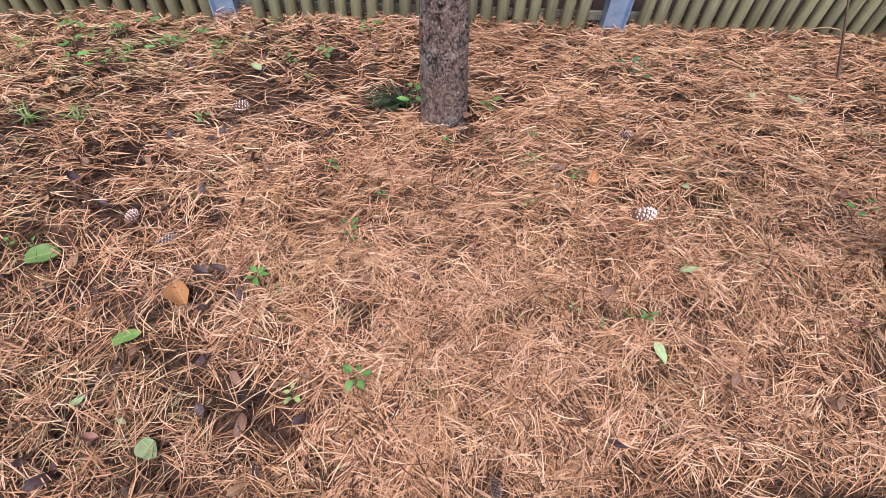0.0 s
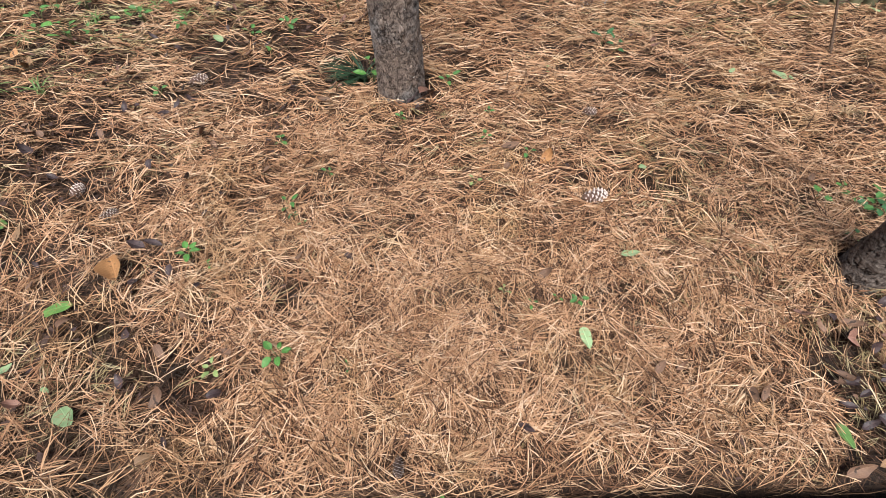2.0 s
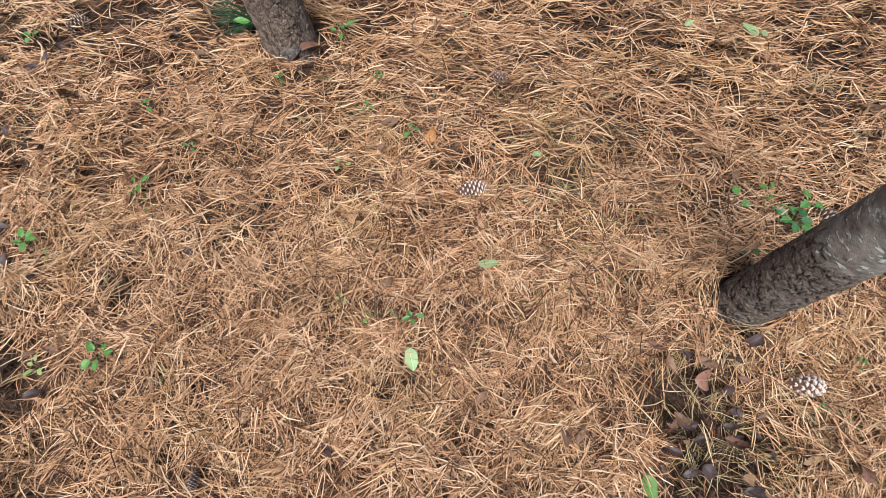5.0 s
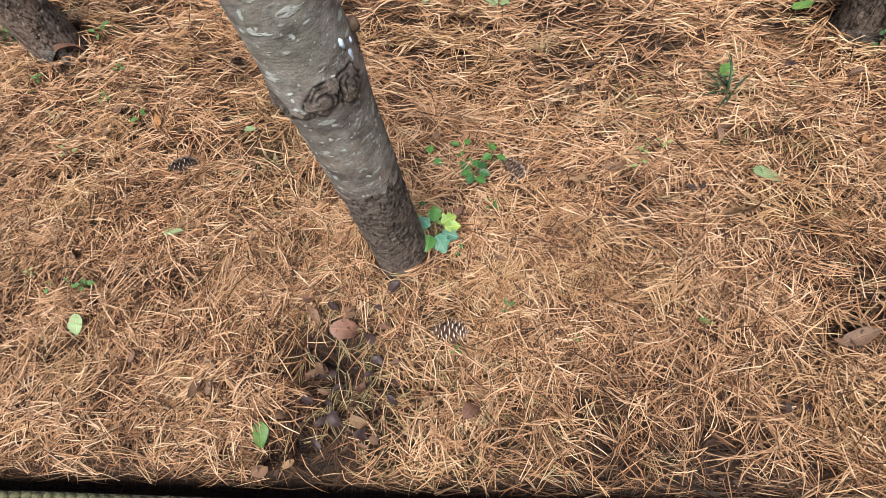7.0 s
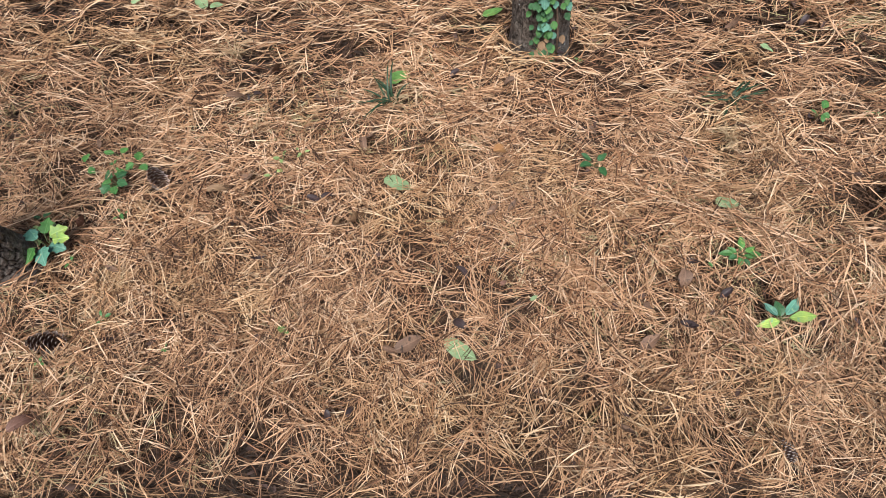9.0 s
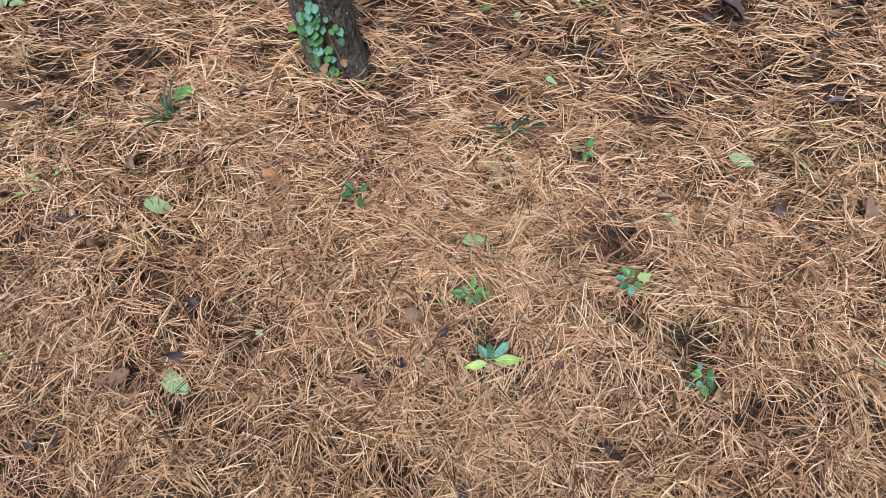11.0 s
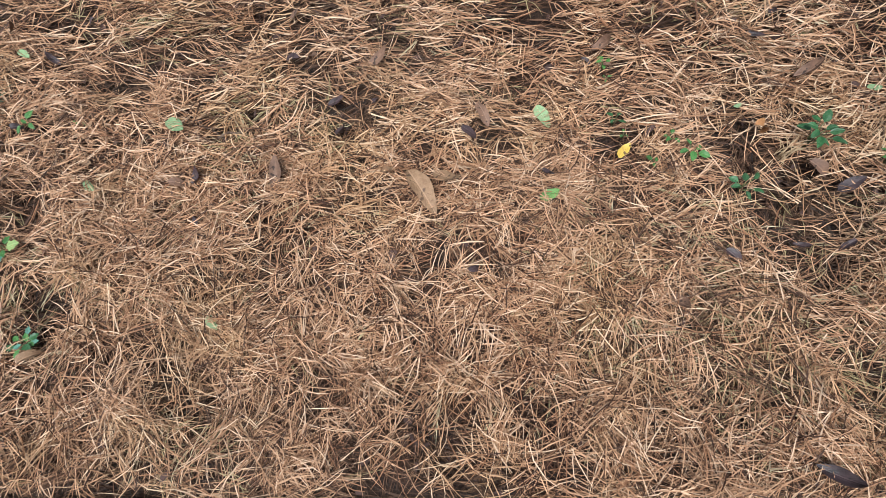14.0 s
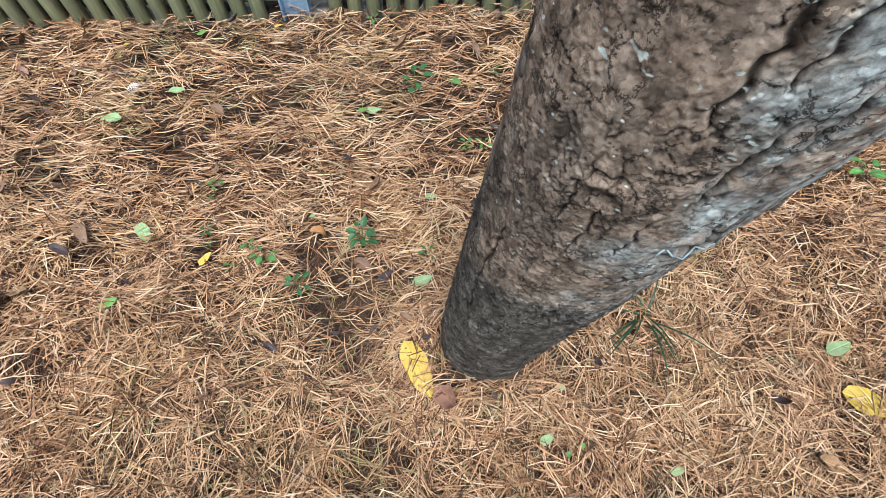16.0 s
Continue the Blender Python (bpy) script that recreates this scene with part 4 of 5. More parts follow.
# ---- small things ----
WORDS = {
    "green": "fresh green fallen leaf lying on the needles", "pale": "pale green fallen leaf lying on the needles", "yellow": "bright yellow fallen leaf with dark spots",
    "orange": "orange-brown dry leaf on the needles", "tan": "tan curled dry leaf on the needles", "red": "red-brown dry leaf on the needles",
    "brown": "dull brown dead leaf among the needles", "dark": "dark wet dead leaf half under needles",
}
leaf_rnd = random.Random(21)


def fallen_leaf(kind, x, y, length, heading, width=None):
    r = leaf_rnd
    w = width or (r.uniform(0.3, 0.48) if kind in ("tan", "brown", "dark", "orange") else r.uniform(0.42, 0.58))
    if kind in ("dark", "brown"):
        length *= 0.85
    dry = kind in ("tan", "brown", "dark", "red", "orange")
    curl = r.uniform(0.7, 1.9) * r.choice((1, -1, 1)) if dry else r.uniform(-0.3, 0.35)
    if length > 0.12:
        curl *= 0.35
    v, f, uv = leaf_data(length, length * w, r.uniform(0.15, 0.75) if dry else r.uniform(0.05, 0.25), curl, r.uniform(-0.4, 0.4), 0.012 if length > 0.06 else 0.0, r.uniform(0.75, 1.0), 12, 0.0, r)
    z = top_height(x, y) + {"dark": 0.029, "brown": 0.031}.get(kind, 0.031)
    ob = solid("fallen_leaf", v, f, LEAVES[kind], None, "", True, uv)
    tagged(ob, WORDS[kind], "leaf", "fallen leaves")
    gx = (top_height(x + 0.03, y) - top_height(x - 0.03, y)) / 0.06
    gy = (top_height(x, y + 0.03) - top_height(x, y - 0.03)) / 0.06
    tilt = pose(0, 0, 0, math.degrees(math.atan(gy)) * 0.6 + r.uniform(-6, 6), -math.degrees(math.atan(gx)) * 0.6 + r.uniform(-6, 6), 0)
    drop = 0 if curl > 0 else (1 - math.cos(curl)) / abs(curl) * length * 0.55
    ob.matrix_basis = Matrix.Translation((x, y, z + drop)) @ tilt @ pose(0, 0, 0, 0, 0, heading) @ Matrix.Translation((-length * 0.5, 0, 0))


WEED_WORDS = {"bright": "small bright green weed seedling growing through needles", "green": "small green weed growing through the needles", "dark": "small dark green leafy weed among needles",
              "pale": "pale yellowish green weed sprouting among needles", "yellow": "green weed with yellowing long leaves"}


def weed(kind, x, y, size, count):
    r = leaf_rnd
    z = top_height(x, y) + 0.004
    w = root("weed", x, y, z, WEED_WORDS[kind], "weed", "weeds", r.uniform(0, 360))
    long = kind == "yellow"
    for i in range(count):
        a = 2 * math.pi * (i + r.uniform(-0.25, 0.25)) / count
        reach = size * r.uniform(0.15, 0.6)
        high = 0.022 + size * (r.uniform(0.15, 0.8) if size < 0.045 else r.uniform(0.5, 1.3))
        tip = Vector((math.cos(a) * reach, math.sin(a) * reach, high))
        v, f = tube_data([(0, 0, -0.005), tip * 0.5 + Vector((0, 0, high * 0.2)), tip], [0.0016, 0.0013, 0.001], 5)
        stem = solid("stem", v, f, STEM, w, "thin green stem")
        length = size * r.uniform(0.6, 1.0) * min(1.0, (5 / count) ** 0.5) * (1.35 if long else 1)
        v, f, uv = leaf_data(length, length * (0.42 if long else r.uniform(0.45, 0.7)), r.uniform(0.1, 0.3), -r.uniform(0.2, 0.7), r.uniform(-0.2, 0.2), 0.0, 0.85, 8, 0.05 if kind == "green" else 0.0, r)
        ob = solid("leaf", v, f, WEEDS[kind], stem, "", True, uv)
        ob.matrix_basis = Matrix.Translation(tip) @ pose(0, 0, 0, r.uniform(-20, 20), -r.uniform(-5, 30), math.degrees(a) + r.uniform(-20, 20))


def leafy_weed(x, y, high, label, leaves):
    """A weed whose leaves are given one by one: heading, reach, length, width share, kind, droop."""
    r = leaf_rnd
    w = root("weed", x, y, top_height(x, y) - 0.006, label, "weed", "weeds")
    for heading, reach, length, wide, kind, droop in leaves:
        a = radians(heading)
        tip = Vector((math.cos(a) * reach, math.sin(a) * reach, 0.006 + high * r.uniform(0.8, 1.2)))
        v, f = tube_data([(0, 0, -0.005), tip * 0.5 + Vector((0, 0, high * 0.25)), tip], [0.0018, 0.0015, 0.001], 5)
        stem = solid("stem", v, f, STEM, w, "thin green stem")
        v, f, uv = leaf_data(length, length * wide, 0.2, -droop, r.uniform(-0.2, 0.2), 0.0, 0.85 if wide > 0.5 else 1.15, 18, 0.2 if wide > 0.65 else 0.03, r)
        ob = solid("leaf", v, f, WEEDS[kind], stem, "", True, uv)
        ob.matrix_basis = Matrix.Translation(tip) @ pose(0, 0, 0, r.uniform(-12, 12), -r.uniform(0, 14), heading + r.uniform(-10, 10))


def pine_cone(x, y, length, heading, resin, lift=0.03):
    r = leaf_rnd
    cone = root("pine_cone", x, y, top_height(x, y) + lift, "slender brown pine cone with white resin-tipped scales", "pine cone", "pine cones", heading)
    rad = length * 0.25
    pts = [(length * (s - 0.5), 0, 0) for s in (0, 0.1, 0.3, 0.6, 0.85, 1)]
    v, f = tube_data(pts, [rad * k for k in (0.15, 0.3, 0.4, 0.38, 0.25, 0.06)], 8)
    solid("core", v, f, WOOD, cone)
    V, F, UV = [], [], []
    n = 72
    for i in range(n):
        s = (i + 0.5) / n
        a = i * 2.39996
        body = rad * math.sin(math.pi * min(1, 0.12 + 0.86 * s)) ** 0.7
        base = Vector((length * (s - 0.5), 0, 0))
        out = Vector((0, math.cos(a), math.sin(a)))
        side = Vector((0, -math.sin(a), math.cos(a)))
        go = (out * 1.0 + Vector((0.62, 0, 0))).normalized()
        w = body * 0.4
        L = body * 1.45
        k = len(V)
        for (t, ww, lift) in ((0.15, 0.4, 0.0), (0.6, 1.0, 0.02), (0.9, 0.75, 0.06), (1.0, 0.25, 0.05)):
            for q in (-1, 0, 1):
                p = base + go * (L * t) + side * (w * ww * q) + out * (body * (lift - 0.12 * abs(q)))
                V.append(p)
                UV.append((t - 0.1 + resin * 0.5, 0.5 + q * 0.5))
        for j in range(3):
            for q in range(2):
                b = k + j * 3 + q
                F.append((b, b + 1, b + 4, b + 3))
    solid("scale_husk", V, F, CONE, cone, "brown woody scales with white tips", True, UV)


def twig(x0, y0, x1, y1, thick):
    r = leaf_rnd
    n = 7
    pts, rad = [], []
    L = math.hypot(x1 - x0, y1 - y0)
    cx, cy = (x0 + x1) / 2, (y0 + y1) / 2
    for i in range(n):
        s = i / (n - 1)
        x, y = x0 + (x1 - x0) * s, y0 + (y1 - y0) * s
        pts.append((x - cx + r.gauss(0, 0.02 * L), y - cy + r.gauss(0, 0.02 * L), max(top_height(x, y), top_height(cx, cy)) - top_height(cx, cy) + thick * 0.4 + 0.008))
        rad.append(thick * 0.5 * (1 - 0.5 * s))
    v, f = tube_data(pts, rad, 7)
    ob = solid("twig", v, f, STRAW if thick <= 0.006 else WOOD)
    tagged(ob, "thin dry straw-coloured stalk on the needles" if thick <= 0.006 else "short dead brown twig lying on needles", "twig", "twigs")
    ob.location = (cx, cy, top_height(cx, cy))


TUFTS = {
    "dark": (GRASS, "tuft of long dark green grass blades drooping over needles"),
    "light": (GRASS_LIGHT, "light green grass tuft among needles"),
    "dry": (STRAW, "tuft of dry straw-coloured grass standing in the needles"),
}


def grass_tuft(x, y, size, count, kind="dark", towards=None, steep=(0.3, 1.0), wide=(0.004, 0.0085)):
    """Blades from one root, arching over; towards: the heading that most of them take."""
    r = leaf_rnd
    mat, words = TUFTS[kind]
    tuft = root("grass_tuft", x, y, top_height(x, y) - 0.005, words, "grass tuft", "grass tufts")
    for i in range(count):
        a = r.uniform(0, 2 * math.pi) if towards is None or r.random() < 0.25 else radians(towards) + r.gauss(0, 0.6)
        L = size * r.uniform(0.9, 1.9)
        rise, w = r.uniform(*steep), r.uniform(*wide)
        V, F = [], []
        n = 8
        side = Vector((-math.sin(a), math.cos(a), 0))
        p = Vector((r.uniform(-0.014, 0.014), r.uniform(-0.014, 0.014), 0))
        sink = r.uniform(0.25, 0.55)
        for k in range(n + 1):
            s = k / n
            h = w * 0.5 * (1 - s ** 2.2) + 0.0003
            V += [p - side * h + Vector((0, 0, h * 0.5)), p, p + side * h + Vector((0, 0, h * 0.5))]
            el = rise - s * (rise + sink)
            p = p + Vector((math.cos(a) * math.cos(el), math.sin(a) * math.cos(el), math.sin(el))) * (L / n)
            if p.z < 0.03:
                p.z = 0.03
            if k:
                b = 3 * (k - 1)
                F += [(b, b + 1, b + 4, b + 3), (b + 1, b + 2, b + 5, b + 4)]
        solid("blade", V, F, mat, tuft)


def sapling():
    x, y = 2.2, 2.15
    s = root("bare_sapling", x, y, top_height(x, y) - 0.02, "thin bare dark sapling with a drooping side shoot", "sapling")
    v, f = tube_data([(0, 0, -0.02), (-0.032, 0.039, 0.085), (-0.066, 0.072, 0.175), (-0.114, 0.105, 0.29), (-0.142, 0.132, 0.365), (-0.2, 0.19, 0.52)], [0.0075, 0.007, 0.0062, 0.0055, 0.005, 0.0035], 8)
    solid("stem", v, f, WOOD, s)
    v, f = tube_data([(-0.1, 0.096, 0.25), (-0.119, 0.115, 0.265), (-0.165, 0.145, 0.262), (-0.217, 0.177, 0.235), (-0.245, 0.2, 0.195), (-0.256, 0.212, 0.165)], [0.0035, 0.0034, 0.003, 0.0028, 0.0024, 0.0016], 6)
    solid("side_shoot", v, f, STRAW, s, "pale arching side shoot")
    v, f = tube_data([(-0.1, 0.096, 0.26), (-0.06, 0.1, 0.265), (0.0, 0.11, 0.235)], [0.003, 0.0026, 0.0015], 6)
    solid("side_shoot", v, f, WOOD, s)


# ---- assembly ----
build_ground()
build_fence()
build_mat()
build_shade_wall()
LEANS = ((-0.039, -0.02), (-0.041, -0.021), (-0.05, 0.1), (0.065, -0.19))
TURN = 2 * math.pi
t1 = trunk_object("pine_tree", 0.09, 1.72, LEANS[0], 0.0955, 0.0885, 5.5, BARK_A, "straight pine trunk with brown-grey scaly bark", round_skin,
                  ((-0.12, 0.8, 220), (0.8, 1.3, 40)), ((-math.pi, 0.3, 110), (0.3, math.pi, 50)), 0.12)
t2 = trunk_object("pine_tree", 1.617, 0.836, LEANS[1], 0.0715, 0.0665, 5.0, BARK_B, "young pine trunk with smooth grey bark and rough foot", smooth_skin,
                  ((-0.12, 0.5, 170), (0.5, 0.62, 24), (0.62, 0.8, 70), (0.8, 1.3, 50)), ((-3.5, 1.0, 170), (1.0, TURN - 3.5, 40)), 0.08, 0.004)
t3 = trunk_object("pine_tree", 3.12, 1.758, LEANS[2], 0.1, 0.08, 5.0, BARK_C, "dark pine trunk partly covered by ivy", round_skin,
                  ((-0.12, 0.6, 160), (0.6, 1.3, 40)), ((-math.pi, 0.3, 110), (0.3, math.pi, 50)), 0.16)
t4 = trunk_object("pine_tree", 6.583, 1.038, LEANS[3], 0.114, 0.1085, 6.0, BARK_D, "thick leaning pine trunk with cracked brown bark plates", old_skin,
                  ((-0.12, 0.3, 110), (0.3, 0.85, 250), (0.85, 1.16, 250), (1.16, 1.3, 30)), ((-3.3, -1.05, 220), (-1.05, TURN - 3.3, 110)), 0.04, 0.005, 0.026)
stub(t2, 0.75, 0.55, 0.068, LEANS[1], 0.018, 0.011, WOOD, 0.05, "short sawn branch stub with a pale end")
stub(t2, 0.69, -0.6, 0.068, LEANS[1], 0.01, 0.012, BARK_C, 0.1)
stub(t4, 0.985, 3.0, 0.108, LEANS[3], 0.007, 0.011, BARK_C, 0.1)
stub(t4, 0.915, -0.9, 0.108, LEANS[3], 0.012, 0.014, BARK_C)
v, f = tube_data([(0.065 * 0.91 + (0.113 - 0.002 * (i % 3)) * math.cos(-1.68 + 0.035 * i), -0.19 * 0.91 + (0.113 - 0.002 * (i % 3)) * math.sin(-1.68 + 0.035 * i), 0.908 + 0.006 * math.sin(i * 0.9)) for i in range(11)], [0.0008] * 11, 6)
solid("string", v, f, mat_simple("faded_string", (0.13, 0.17, 0.19), (0.34, 0.4, 0.42), 80, 0.8), t4, "faded pale blue string caught on the bark")
PAINT = mat_simple("pale_blue_paint", (0.42, 0.5, 0.62), (0.6, 0.66, 0.74), 60, 0.6)
paint_mark(t2, 0.742, -0.12, 0.0685, LEANS[1], 0.009, 0.02, PAINT)
paint_mark(t2, 0.768, -0.28, 0.0685, LEANS[1], 0.009, 0.017, PAINT)
paint_mark(t2, 0.754, 0.08, 0.0685, LEANS[1], 0.008, 0.014, PAINT)
bark_flakes(t1, LEANS[0], 0.0965, 0.0895, 40, 0.03, BARK_A, 3)
bark_flakes(t3, LEANS[2], 0.102, 0.08, 30, 0.03, BARK_C, 4)
ivy(3.12, 1.758, 0.095, LEANS[2])
needles("old_pine_needles", 130000, NEEDLE_OLD_SHADED, "older brown pine needles below the fresh ones, coloured darker for shade in the gaps", 5, 0.11, 0.0026, 0.0, 0.02, 1.0, keep=lambda x, y: np.ones_like(x), segs=2)
needles("bed_of_pine_needles", 160000, NEEDLE_BED_SHADED, "thick bed of fallen orange-brown pine needles, coloured darker for shade below the top", 3, 0.105, 0.0021, 0.004, 0.026, 1.3, clump=0.95, steep=0.2, segs=2)
needles("pine_needles", 196000, NEEDLE, "loose light orange-brown pine needles on top of the bed", 2, 0.1, 0.0022, 0.02, 0.056, 1.2, clump=0.85, steep=0.22, fan=0.14)
needles("mossy_pine_needles", 22000, NEEDLE_MOSSY, "faded greenish straw-coloured needles and thin dry grass", 3, 0.09, 0.0017, 0.012, 0.042, 0.8,
        keep=lambda x, y: np.clip(field(x, y, 0.5, 9) * 2.4 - 1.1 + 0.8 * ((x < -0.9) & (y > 1.7)), 0.05, 1))
crumbs()
sapling()
fallen_leaf("green", -1.237, 0.923, 0.1, 30, 0.72)
fallen_leaf("green", -0.824, 0.617, 0.085, 16, 0.62)
fallen_leaf("pale", -0.646, 0.317, 0.075, -36)
fallen_leaf("pale", -0.869, 0.433, 0.045, 49)
fallen_leaf("pale", 0.702, 0.580, 0.065, -70)
fallen_leaf("pale", 0.894, 0.881, 0.064, 10)
fallen_leaf("orange", -0.712, 0.745, 0.135, -50)
fallen_leaf("tan", -1.094, 0.899, 0.103, 26)
fallen_leaf("dark", -0.582, 0.554, 0.088, 32)
fallen_leaf("dark", -0.857, 0.252, 0.082, 57)
fallen_leaf("dark", -0.904, 0.241, 0.044, -33)
fallen_leaf("brown", -0.438, 0.382, 0.094, 65)
fallen_leaf("dark", -0.293, 0.390, 0.057, 34)
fallen_leaf("brown", -0.765, 0.574, 0.074, 81)
fallen_leaf("dark", 0.517, 0.333, 0.065, -42)
fallen_leaf("brown", 0.610, 0.797, 0.075, 25)
fallen_leaf("orange", 0.677, 1.335, 0.08, 45)
fallen_leaf("brown", 0.533, 1.349, 0.089, -7)
fallen_leaf("brown", -0.658, 1.384, 0.103, -34)
fallen_leaf("tan", -1.304, 1.160, 0.067, 22)
fallen_leaf("brown", 0.901, 0.508, 0.057, 51)
fallen_leaf("brown", -0.165, 0.823, 0.044, 31)
fallen_leaf("dark", -0.441, 0.704, 0.042, 69)
fallen_leaf("dark", -0.394, 1.592, 0.082, -14)
fallen_leaf("red", 0.199, 1.663, 0.106, 53)
fallen_leaf("brown", -0.155, 2.276, 0.119, 9)
fallen_leaf("brown", -0.675, 2.092, 0.098, 64)
fallen_leaf("brown", -0.642, 1.954, 0.086, -13)
fallen_leaf("tan", -1.066, 0.524, 0.035, 17)
fallen_leaf("tan", -0.409, 0.227, 0.044, 37)
fallen_leaf("brown", 1.118, 0.433, 0.076, -95)
fallen_leaf("dark", -0.631, 0.704, 0.067, -16)
fallen_leaf("red", -0.265, 2.310, 0.058, 58)
fallen_leaf("tan", 1.131, 2.456, 0.062, -52)
fallen_leaf("brown", -0.968, 0.706, 0.062, 10)
fallen_leaf("dark", -0.801, 0.532, 0.048, -20)
fallen_leaf("brown", -1.906, 1.996, 0.076, 56)
fallen_leaf("tan", -1.641, 1.857, 0.097, 161)
fallen_leaf("brown", -0.624, 2.433, 0.065, -124)
fallen_leaf("tan", -0.314, 1.883, 0.050, 135)
fallen_leaf("brown", -0.380, 1.208, 0.055, -145)
fallen_leaf("dark", -0.723, 1.208, 0.050, -47)
fallen_leaf("brown", -0.238, 1.634, 0.070, -164)
fallen_leaf("pale", -0.745, 0.385, 0.027, -21)
fallen_leaf("brown", -0.496, 0.502, 0.065, -48)
fallen_leaf("brown", 2.290, 2.093, 0.058, 156)
fallen_leaf("pale", 1.029, 1.287, 0.040, 21)
fallen_leaf("brown", -0.888, 2.492, 0.119, 77)
fallen_leaf("brown", -1.033, 2.460, 0.078, -26)
fallen_leaf("pale", 2.673, 1.146, 0.096, -19)
fallen_leaf("pale", 2.879, 0.648, 0.098, -30)
fallen_leaf("green", 1.317, 0.334, 0.065, -70)
fallen_leaf("tan", 1.406, 0.280, 0.054, 29)
fallen_leaf("green", 2.413, 0.680, 0.037, -26)
fallen_leaf("red", 1.833, 0.433, 0.076, 54)
fallen_leaf("red", 1.495, 0.602, 0.098, 1)
fallen_leaf("tan", 1.727, 0.442, 0.055, 33)
fallen_leaf("tan", 1.565, 0.378, 0.059, -13)
fallen_leaf("brown", 1.335, 0.265, 0.087, 30)
fallen_leaf("brown", 1.157, 0.441, 0.063, 65)
fallen_leaf("brown", 1.498, 0.651, 0.077, -25)
fallen_leaf("dark", 0.152, 1.657, 0.138, 52)
fallen_leaf("brown", 2.206, 1.596, 0.119, -53)
fallen_leaf("brown", 2.553, 1.280, 0.061, -74)
fallen_leaf("dark", 2.211, 0.981, 0.056, -42)
fallen_leaf("tan", 2.525, 0.981, 0.076, -45)
fallen_leaf("dark", 2.439, 1.070, 0.063, -10)
fallen_leaf("dark", 2.563, 0.467, 0.058, -77)
fallen_leaf("brown", 2.708, 0.635, 0.057, -17)
fallen_leaf("brown", 2.947, 1.461, 0.061, -40)
fallen_leaf("brown", 2.224, 1.136, 0.083, -20)
fallen_leaf("orange", 2.993, 1.285, 0.074, 29)
fallen_leaf("brown", 2.963, 1.052, 0.062, 26)
fallen_leaf("brown", 2.129, 1.454, 0.113, 27)
fallen_leaf("dark", 1.638, 0.435, 0.051, -25)
fallen_leaf("dark", 1.452, 0.379, 0.065, 21)
fallen_leaf("dark", 1.404, 0.427, 0.052, -20)
fallen_leaf("green", 2.956, 1.891, 0.078, 17)
fallen_leaf("pale", 1.888, 1.944, 0.053, 48)
fallen_leaf("pale", 1.587, 1.934, 0.043, 37)
fallen_leaf("tan", 2.134, 1.102, 0.072, 18)
fallen_leaf("brown", 1.426, 0.506, 0.055, -45)
fallen_leaf("dark", 1.563, 0.469, 0.046, 22)
fallen_leaf("brown", 1.630, 0.531, 0.047, 22)
fallen_leaf("brown", 1.398, 0.480, 0.041, -42)
fallen_leaf("dark", 1.444, 0.664, 0.046, -35)
fallen_leaf("brown", 1.447, 0.447, 0.052, -12)
fallen_leaf("tan", 1.142, 0.495, 0.039, 133)
fallen_leaf("brown", 0.963, 0.511, 0.048, 32)
fallen_leaf("dark", 1.573, 0.667, 0.037, 157)
fallen_leaf("dark", 2.476, 1.085, 0.056, 31)
fallen_leaf("tan", 2.578, 0.984, 0.098, -37)
fallen_leaf("brown", 2.578, 1.305, 0.088, -46)
fallen_leaf("brown", 3.016, 1.070, 0.048, 53)
fallen_leaf("brown", 2.752, 0.654, 0.104, 25)
fallen_leaf("dark", 3.452, 0.728, 0.057, -33)
fallen_leaf("brown", 3.349, 0.681, 0.073, 36)
fallen_leaf("brown", 3.374, 0.788, 0.055, 16)
fallen_leaf("tan", 4.254, 0.714, 0.065, 44)
fallen_leaf("dark", 3.971, 0.553, 0.062, -46)
fallen_leaf("brown", 3.433, 0.589, 0.039, -24)
fallen_leaf("dark", 2.614, 0.492, 0.042, 72)
fallen_leaf("dark", 3.552, 0.814, 0.049, 34)
fallen_leaf("brown", 4.258, 1.351, 0.050, -60)
fallen_leaf("brown", 4.497, 1.229, 0.071, 7)
fallen_leaf("brown", 4.195, 0.985, 0.043, -9)
fallen_leaf("brown", 3.267, 0.476, 0.053, -34)
fallen_leaf("pale", 3.626, 1.093, 0.079, 6)
fallen_leaf("pale", 4.440, 1.416, 0.078, -25)
fallen_leaf("pale", 4.209, 1.213, 0.052, -42)
fallen_leaf("green", 2.642, 1.569, 0.087, 41)
fallen_leaf("pale", 3.854, 1.673, 0.047, -28)
fallen_leaf("green", 3.631, 2.020, 0.052, 38)
fallen_leaf("tan", 3.215, 1.905, 0.086, -72)
fallen_leaf("orange", 4.032, 1.932, 0.060, -24)
fallen_leaf("tan", 3.923, 2.100, 0.030, 132)
fallen_leaf("dark", 2.825, 1.581, 0.055, -136)
fallen_leaf("brown", 3.275, 1.353, 0.045, -30)
fallen_leaf("dark", 3.175, 1.638, 0.052, -45)
fallen_leaf("brown", 4.021, 1.015, 0.036, -68)
fallen_leaf("tan", 3.761, 0.672, 0.026, 29)
fallen_leaf("pale", 3.068, 0.789, 0.025, 36)
fallen_leaf("brown", 3.306, 1.721, 0.058, -41)
fallen_leaf("dark", 4.585, 1.103, 0.037, 115)
fallen_leaf("brown", 4.842, 1.664, 0.075, 145)
fallen_leaf("tan", 4.178, 1.290, 0.052, -19)
fallen_leaf("brown", 4.100, 1.925, 0.068, -58)
fallen_leaf("tan", 5.231, 1.185, 0.150, -53, 0.33)
